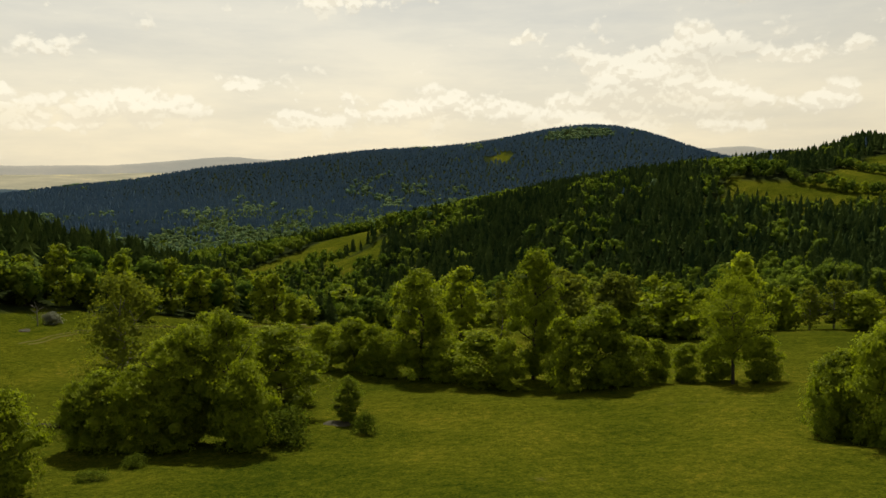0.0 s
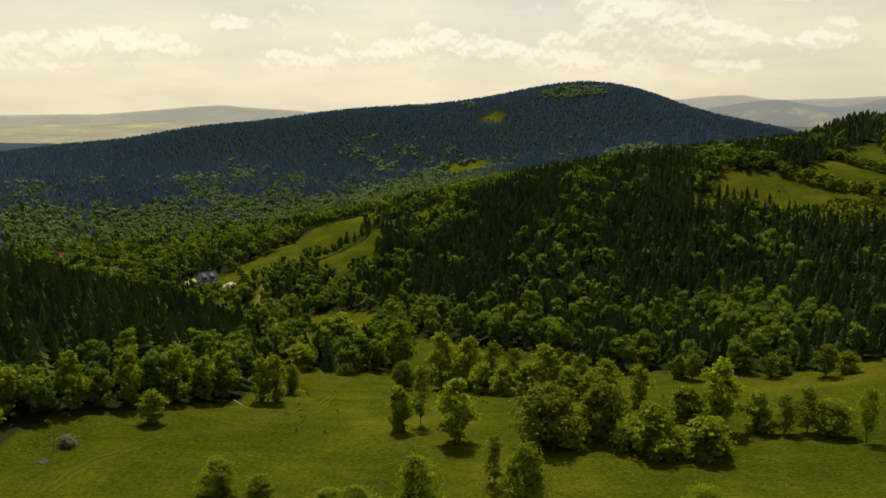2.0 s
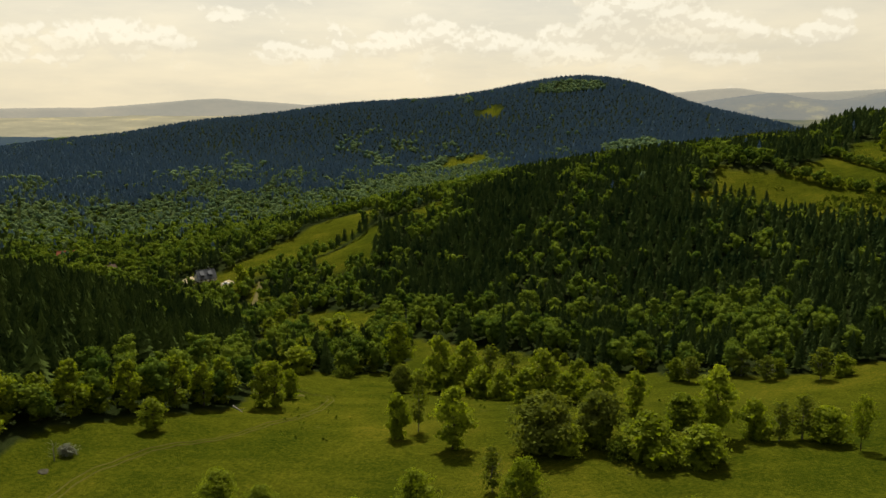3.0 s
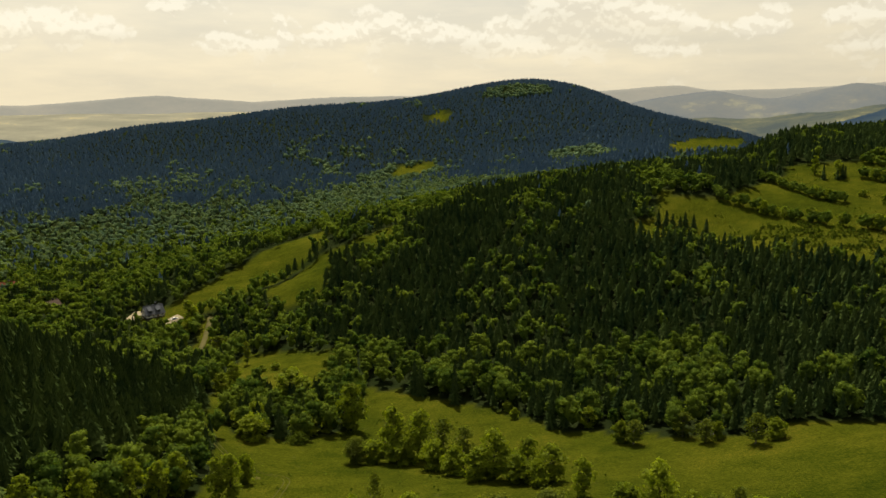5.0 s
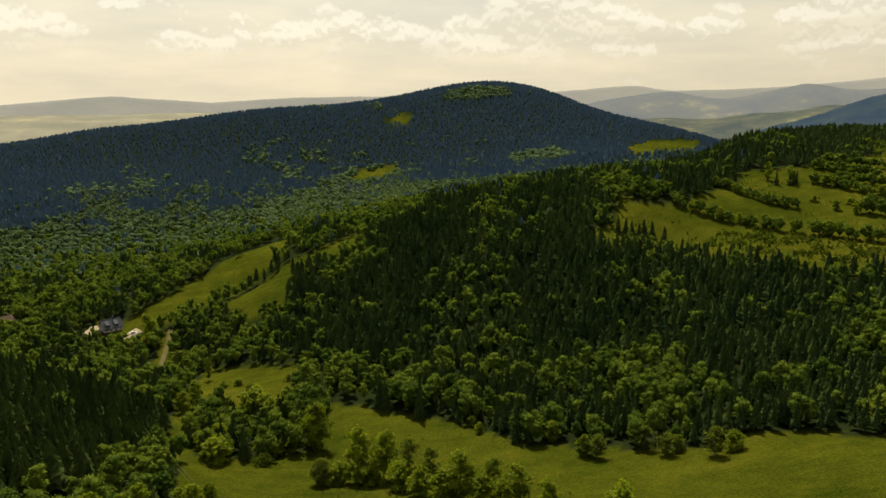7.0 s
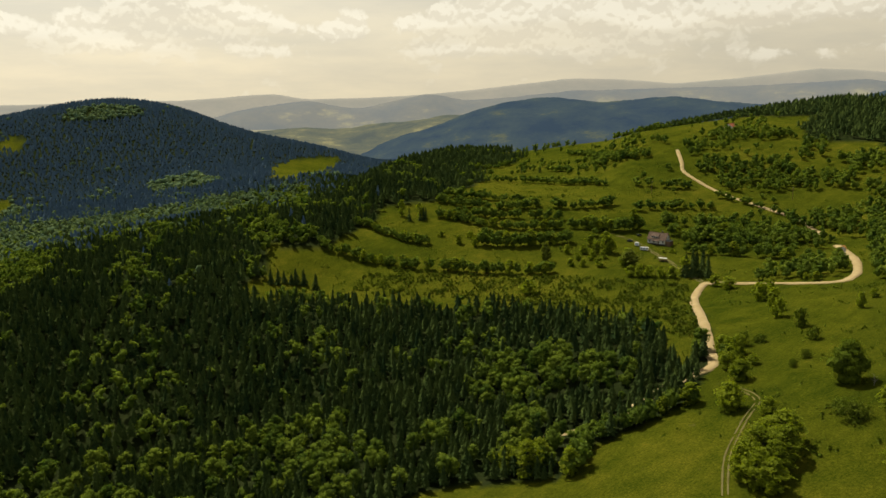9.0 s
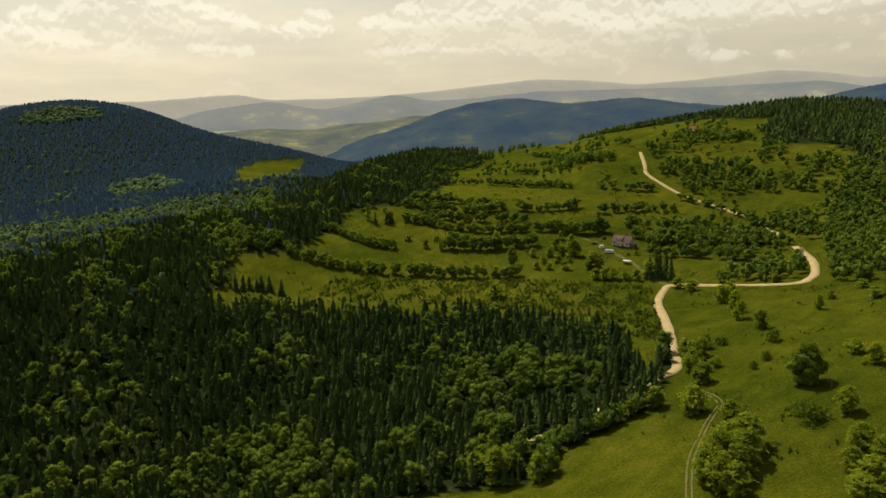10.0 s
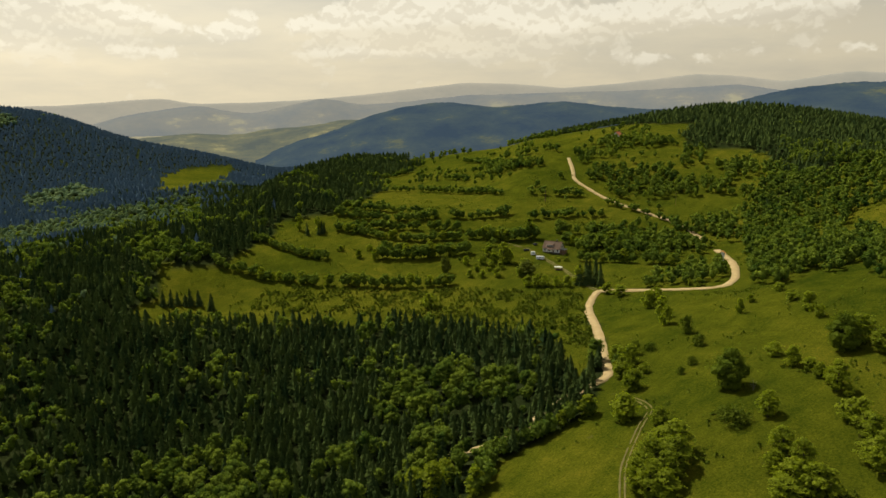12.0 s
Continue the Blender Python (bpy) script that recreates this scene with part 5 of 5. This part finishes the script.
def box(bm, x0, x1, y0, y1, z0, z1, bevel=0.0):
    r = bmesh.ops.create_cube(bm, size=1, matrix=Matrix.Translation(((x0 + x1) / 2, (y0 + y1) / 2, (z0 + z1) / 2)) @ Matrix.Diagonal((x1 - x0, y1 - y0, z1 - z0, 1)))
    if bevel:
        es = {e for v in r["verts"] for e in v.link_edges}
        bmesh.ops.bevel(bm, geom=list(es), offset=bevel, segments=2, affect="EDGES")
    return bm


def prism(bm, profile, x0, x1):
    """A profile in y, z drawn out along x."""
    a = [bm.verts.new((x0, y, z)) for y, z in profile]
    c = [bm.verts.new((x1, y, z)) for y, z in profile]
    bm.faces.new(a[::-1])
    bm.faces.new(c)
    for i in range(len(a)):
        j = (i + 1) % len(a)
        bm.faces.new((a[i], a[j], c[j], c[i]))
    bmesh.ops.recalc_face_normals(bm, faces=bm.faces)
    return bm


def window(parent, x, y, z, w, h, facing):
    """A framed window on a wall; facing is -1 or 1 along y, or 2 along x."""
    a, c = (w / 2, 0.06) if facing != 2 else (0.06, w / 2)
    f = bmesh.new()
    for u, v in ((-1, 0), (1, 0)):
        if facing != 2:
            box(f, x + u * a - 0.05, x + u * a + 0.05, y - c, y + c, z, z + h)
        else:
            box(f, x - a, x + a, y + u * c - 0.05, y + u * c + 0.05, z, z + h)
    box(f, x - a - 0.06, x + a + 0.06, y - c - (0.06 if facing == 2 else 0), y + c + (0.06 if facing == 2 else 0), z - 0.08, z)
    box(f, x - a - 0.06, x + a + 0.06, y - c - (0.06 if facing == 2 else 0), y + c + (0.06 if facing == 2 else 0), z + h, z + h + 0.07)
    fr = part("window", f, TIMBER, parent, "brown framed window")
    part("pane", box(bmesh.new(), x - (a - 0.04 if facing != 2 else 0.03), x + (a - 0.04 if facing != 2 else 0.03),
                     y - (0.03 if facing != 2 else c - 0.04), y + (0.03 if facing != 2 else c - 0.04), z, z + h), GLASS, fr)


def house(x, y, turn, length, depth, eaves, roof_h, roof_mat, wall_mat, label, dormers=(), annex=True, skylights=0, dormer_mat=None):
    base = new("house")
    hl, hd = length / 2, depth / 2
    low = -1.2
    w = bmesh.new()
    prism(w, [(-hd, low), (-hd, eaves), (0, eaves + roof_h - 0.25), (hd, eaves), (hd, low)], -hl, hl)
    part("wall", w, wall_mat, base)
    part("plinth", box(bmesh.new(), -hl - 0.06, hl + 0.06, -hd - 0.06, hd + 0.06, low, 0.35), STONE, base, "grey stone plinth")
    for side in (-1, 1):
        run = math.hypot(hd, roof_h)
        over, th = 0.6, 0.22
        ey, ez = side * (hd + over * hd / run), eaves - over * roof_h / run
        r = bmesh.new()
        prism(r, [(0, eaves + roof_h), (ey, ez), (ey, ez - th), (0, eaves + roof_h - th)], -hl - 0.5, hl + 0.5)
        part("roof", r, roof_mat, base)
    part("ridge_cap", box(bmesh.new(), -hl - 0.5, hl + 0.5, -0.16, 0.16, eaves + roof_h - 0.12, eaves + roof_h + 0.08, 0.04), roof_mat, base)
    ch = part("chimney", box(bmesh.new(), hl * 0.3, hl * 0.3 + 0.8, 0.3, 1.0, eaves, eaves + roof_h + 1.0), STONE, base, "square masonry chimney")
    part("chimney_cap", box(bmesh.new(), hl * 0.3 - 0.1, hl * 0.3 + 0.9, 0.2, 1.1, eaves + roof_h + 1.0, eaves + roof_h + 1.12), SLATE, ch)
    n = max(3, int(length / 2.6))
    for k in range(n):
        u = -hl + (k + 0.5) * length / n
        if k == n // 2:
            d = part("door", box(bmesh.new(), u - 0.5, u + 0.5, -hd - 0.08, -hd + 0.05, 0.1, 2.1), TIMBER, base, "brown wooden door")
            part("handle", box(bmesh.new(), u + 0.34, u + 0.42, -hd - 0.14, -hd - 0.08, 1.0, 1.12), STONE, d)
        else:
            window(base, u, -hd, 1.0, 1.0, 1.3, -1)
        window(base, u, hd, 1.0, 1.0, 1.3, 1)
    for u in (-0.25, 0.25):
        for g in (-hl, hl):
            window(base, g, u * depth, 1.0, 0.9, 1.2, 2)
            window(base, g, u * depth * 0.6, eaves + 0.3, 0.8, 1.1, 2)
    for u, wd in dormers:
        zy = -hd * 0.72
        dm = part("dormer", prism(bmesh.new(), [(zy - 0.5, eaves + 0.3), (zy - 0.5, eaves + 1.9), (0.0, eaves + roof_h * 0.86), (0.0, eaves + 0.3)], u - wd / 2, u + wd / 2), dormer_mat or wall_mat, base, "wide dormer in the roof")
        part("dormer_roof", prism(bmesh.new(), [(zy - 0.8, eaves + 1.85), (zy - 0.8, eaves + 2.05), (0.0, eaves + roof_h * 0.93), (0.0, eaves + roof_h * 0.86)], u - wd / 2 - 0.25, u + wd / 2 + 0.25), roof_mat, dm)
        for q in range(max(1, int(wd / 1.4))):
            qx = u - wd / 2 + (q + 0.5) * wd / max(1, int(wd / 1.4))
            part("dormer_window", box(bmesh.new(), qx - 0.4, qx + 0.4, zy - 0.56, zy - 0.44, eaves + 0.75, eaves + 1.7), GLASS, dm)
    for k in range(skylights):
        u = -hl + (k + 0.8) * length / (skylights + 0.6)
        zz = eaves + roof_h * 0.55
        yy = -hd * 0.45
        part("skylight", box(bmesh.new(), u - 0.4, u + 0.4, yy - 0.4, yy + 0.4, zz - 0.1, zz + 0.35, 0.03), GLASS, base, "pale framed skylight")
    if annex:
        ax = part("annex", box(bmesh.new(), hl, hl + 3.4, -hd * 0.9, hd * 0.35, low, 2.6), TIMBER, base, "low timber annex with flat roof")
        part("annex_roof", box(bmesh.new(), hl - 0.1, hl + 3.8, -hd * 0.9 - 0.4, hd * 0.35 + 0.3, 2.6, 2.8, 0.03), SLATE, ax)
        part("porch", prism(bmesh.new(), [(-hd - 1.8, 2.3), (-hd - 1.8, 2.45), (-hd, 3.0), (-hd, 2.8)], -2.4, 2.0), roof_mat, base, "lean-to porch roof over the entrance")
        for px in (-2.2, 1.8):
            part("porch_post", box(bmesh.new(), px - 0.08, px + 0.08, -hd - 1.7, -hd - 1.54, low, 2.35), TIMBER, base)
    base.matrix_basis = pose(x, y, float(height(x, y)) + 0.2, 0, 0, turn)
    return tagged(base, label, "house")


def wheel_set(base, xs, half, r, names="wheel"):
    for wx in xs:
        for s in (-1, 1):
            t = bmesh.new()
            bmesh.ops.create_cone(t, cap_ends=True, segments=14, radius1=r, radius2=r, depth=0.2, matrix=Matrix.Translation((wx, s * half, r)) @ Matrix.Rotation(math.pi / 2, 4, "X"))
            wl = part("wheel", t, RUBBER, base, "black rubber tyre")
            h = bmesh.new()
            bmesh.ops.create_cone(h, cap_ends=True, segments=10, radius1=r * 0.55, radius2=r * 0.55, depth=0.24, matrix=Matrix.Translation((wx, s * half, r)) @ Matrix.Rotation(math.pi / 2, 4, "X"))
            part("rim", h, SLATE, wl)


def caravan(x, y, turn, length, label):
    base = new("caravan")
    hl = length / 2
    shell = [(-1.1, 0.45), (-1.1, 2.2), (-0.9, 2.55), (0.9, 2.55), (1.1, 2.2), (1.1, 0.45)]
    bm = prism(bmesh.new(), shell, -hl, hl)
    bmesh.ops.bevel(bm, geom=list(bm.edges), offset=0.14, segments=2, affect="EDGES")
    part("body", bm, WHITE, base)
    for s in (-1, 1):
        for k in range(max(1, int(length / 1.7))):
            u = -hl + (k + 0.5) * length / max(1, int(length / 1.7))
            part("window", box(bmesh.new(), u - 0.5, u + 0.5, s * 1.1 - 0.03, s * 1.1 + 0.03, 1.35, 1.95, 0.02), GLASS, base, "dark caravan window")
    part("hatch", box(bmesh.new(), -0.35, 0.35, -0.35, 0.35, 2.53, 2.68, 0.03), WHITE, base)
    part("drawbar", box(bmesh.new(), hl, hl + 1.1, -0.06, 0.06, 0.45, 0.57), SLATE, base)
    wheel_set(base, (0.0,), 0.95, 0.33)
    base.matrix_basis = pose(x, y, float(ground_at(x, y)), 0, 0, turn)
    return tagged(base, label, "caravan")


def trailer(x, y, turn):
    base = new("canopy_trailer")
    part("bed", box(bmesh.new(), -2.4, 2.4, -1.1, 1.1, 0.6, 0.78, 0.02), TIMBER, base)
    part("canopy", prism(bmesh.new(), [(-1.25, 2.2), (-1.25, 2.3), (0, 2.5), (1.25, 2.3), (1.25, 2.2)], -2.6, 2.6), WHITE, base, "white flat canopy roof")
    for px in (-2.3, 2.3):
        for py in (-1.0, 1.0):
            part("post", box(bmesh.new(), px - 0.05, px + 0.05, py - 0.05, py + 0.05, 0.7, 2.25), SLATE, base)
    part("drawbar", box(bmesh.new(), 2.4, 3.4, -0.06, 0.06, 0.6, 0.72), SLATE, base)
    wheel_set(base, (-0.5, 0.5), 1.0, 0.33)
    base.matrix_basis = pose(x, y, float(ground_at(x, y)), 0, 0, turn)
    return tagged(base, "flatbed trailer under a white canopy in the yard", "trailer")


def car(x, y, turn, paint, label):
    base = new("car")
    bm = prism(bmesh.new(), [(-0.85, 0.3), (-0.88, 0.75), (-0.8, 0.92), (0.8, 0.92), (0.88, 0.75), (0.85, 0.3)], -2.1, 2.1)
    bmesh.ops.bevel(bm, geom=list(bm.edges), offset=0.1, segments=2, affect="EDGES")
    part("body", bm, paint, base)
    cabin = bmesh.new()
    lower = [(-1.5, -0.76), (0.9, -0.76), (0.9, 0.76), (-1.5, 0.76)]
    upper = [(-1.0, -0.6), (0.3, -0.6), (0.3, 0.6), (-1.0, 0.6)]
    a = [cabin.verts.new((px, py, 0.9)) for px, py in lower]
    c = [cabin.verts.new((px, py, 1.42)) for px, py in upper]
    cabin.faces.new(c)
    for i in range(4):
        cabin.faces.new((a[i], a[(i + 1) % 4], c[(i + 1) % 4], c[i]))
    part("cabin_glass", cabin, GLASS, base)
    part("roof", box(bmesh.new(), -1.02, 0.32, -0.62, 0.62, 1.40, 1.47, 0.03), paint, base)
    wheel_set(base, (-1.3, 1.3), 0.78, 0.32)
    base.matrix_basis = pose(x, y, float(ground_at(x, y)), 0, 0, turn)
    return tagged(base, label, "car")


def tower(x, y, turn):
    base = new("transformer_tower")
    part("shaft", box(bmesh.new(), -1.3, 1.3, -1.3, 1.3, -0.5, 5.2, 0.05), PLASTER, base)
    for s in (-1, 1):
        part("roof", prism(bmesh.new(), [(0, 6.5), (s * 1.75, 5.0), (s * 1.75, 4.85), (0, 6.3)], -1.6, 1.6), ORANGE, base, "rusty orange sheet roof")
    part("door", box(bmesh.new(), -0.5, 0.5, -1.36, -1.28, 0.1, 2.1), TIMBER, base)
    for u in (-0.6, 0.0, 0.6):
        part("insulator", box(bmesh.new(), u - 0.07, u + 0.07, -1.5, -1.3, 4.2, 4.5), SLATE, base)
    base.matrix_basis = pose(x, y, float(height(x, y)), 0, 0, turn)
    return tagged(base, "pale transformer tower with orange roof beside the lane", "tower")


def pole(x, y, turn):
    base = new("power_pole")
    for s in (-1, 1):
        v, f = tube((s * 0.9, 0, -0.5), (s * 0.12, 0, 10.0), 0.15, 0.1, 7)
        mesh_object("leg", v, f, TIMBER, base)
    part("crossarm", box(bmesh.new(), -1.1, 1.1, -0.08, 0.08, 9.4, 9.55), SLATE, base)
    for u in (-1.0, 0.0, 1.0):
        part("insulator", box(bmesh.new(), u - 0.06, u + 0.06, -0.06, 0.06, 9.55, 9.85), WHITE, base)
    base.matrix_basis = pose(x, y, float(height(x, y)), 0, 0, turn)
    return tagged(base, "wooden power pole with crossarm in the pasture", "pole")


def heap(name, x, y, w, h, mat, label, category, seed):
    v, f = BALL1
    g = np.random.default_rng(seed)
    v = v * [w / 2, w / 2 * g.uniform(0.6, 1.0), h] * g.uniform(0.78, 1.15, (len(v), 1))
    ob = mesh_object(name, v, f, mat)
    ob.matrix_basis = pose(x, y, float(ground_at(x, y)) - 0.1 * h, 0, 0, g.uniform(0, 360))
    return tagged(ob, label, category)


def log(x, y, length, r, turn, mat, label):
    v, f = join([tube((0, 0, r * 0.8), (length * 0.5, 0.1, r * 0.9), r, r * 0.85, 8), tube((length * 0.5, 0.1, r * 0.9), (length, 0, r * 0.7), r * 0.85, r * 0.6, 8),
                 tube((length * 0.6, 0.05, r), (length * 0.75, 0.7, r + 0.5), r * 0.35, 0.03, 5)])
    ob = mesh_object("fallen_log", v, f, mat)
    ob.matrix_basis = pose(x, y, float(ground_at(x, y)), 0, 0, turn)
    return tagged(ob, label, "log")


house(410, 338, -72, 12.5, 8.5, 3.3, 4.2, TILE, PLASTER, "white farmhouse with brown tiled roof and dormer", [(-1.5, 4.6)])
house(-137, 442, 36, 10.5, 8.5, 2.3, 4.6, SLATE, PLASTER, "white house with grey slate roof beside a building yard", [(-2.6, 2.0), (2.2, 2.0)], False, 2, SLATE)
house(-260, 525, 20, 11.0, 8.0, 3.0, 4.0, RED_TILE, PLASTER, "white house with red tiled roof among trees", (), False)
house(-202, 459, 60, 9.0, 7.0, 2.6, 3.2, TILE, TIMBER, "brown timber cottage with tiled roof among trees", (), False)
house(697, 488, 10, 15.0, 9.0, 2.8, 3.2, RED_TILE, PLASTER, "far farm building with red roof and bare yard", (), False)
caravan(395, 344, -40, 2.9, "small white caravan on the farmhouse lawn")
caravan(390, 333, -55, 5.6, "long white caravan with dark windows on the lawn")
trailer(380, 309, -55)
car(412, 357, 10, DARK_PAINT, "dark car parked on the grass by the farmhouse")
car(398, 353, -30, DARK_PAINT, "dark car parked at the edge of the lawn")
car(-123, 436, 25, WHITE, "white car parked in the building yard")
tower(441, 227, 20)
pole(551, 327, 30)
pole(492, 416, 30)
heap("sand_heap", -126, 435, 4.5, 1.3, SAND, "heap of pale sand in the yard", "heap", 1)
heap("sand_heap", -143, 439, 3.5, 1.0, SAND, "small heap of sand beside the house", "heap", 2)
heap("timber_pile", -145, 437, 2.6, 0.9, WHITE, "pile of pale building boards under sheet", "pile", 3)
heap("sand_heap", -144, 442, 3.0, 0.9, SAND, "heap of dug sand behind the house", "heap", 8)
heap("earth_mound", -9, 66, 2.6, 0.25, STONE, "low mound of grey stones and earth in the grass", "mound", 4)
heap("earth_mound", -34, 182, 2.4, 0.2, EARTH, "bare patch of dug earth in the meadow", "mound", 5)
heap("earth_mound", -66, 118, 2.4, 0.28, STONE, "stony mound beside the dead tree", "mound", 6)
log(-46, 163, 5.5, 0.22, -50, PALE_BARK, "pale fallen log lying at the wood's edge")
log(-33, 65, 4.0, 0.2, 170, BARK, "dark fallen trunk under the bushes")
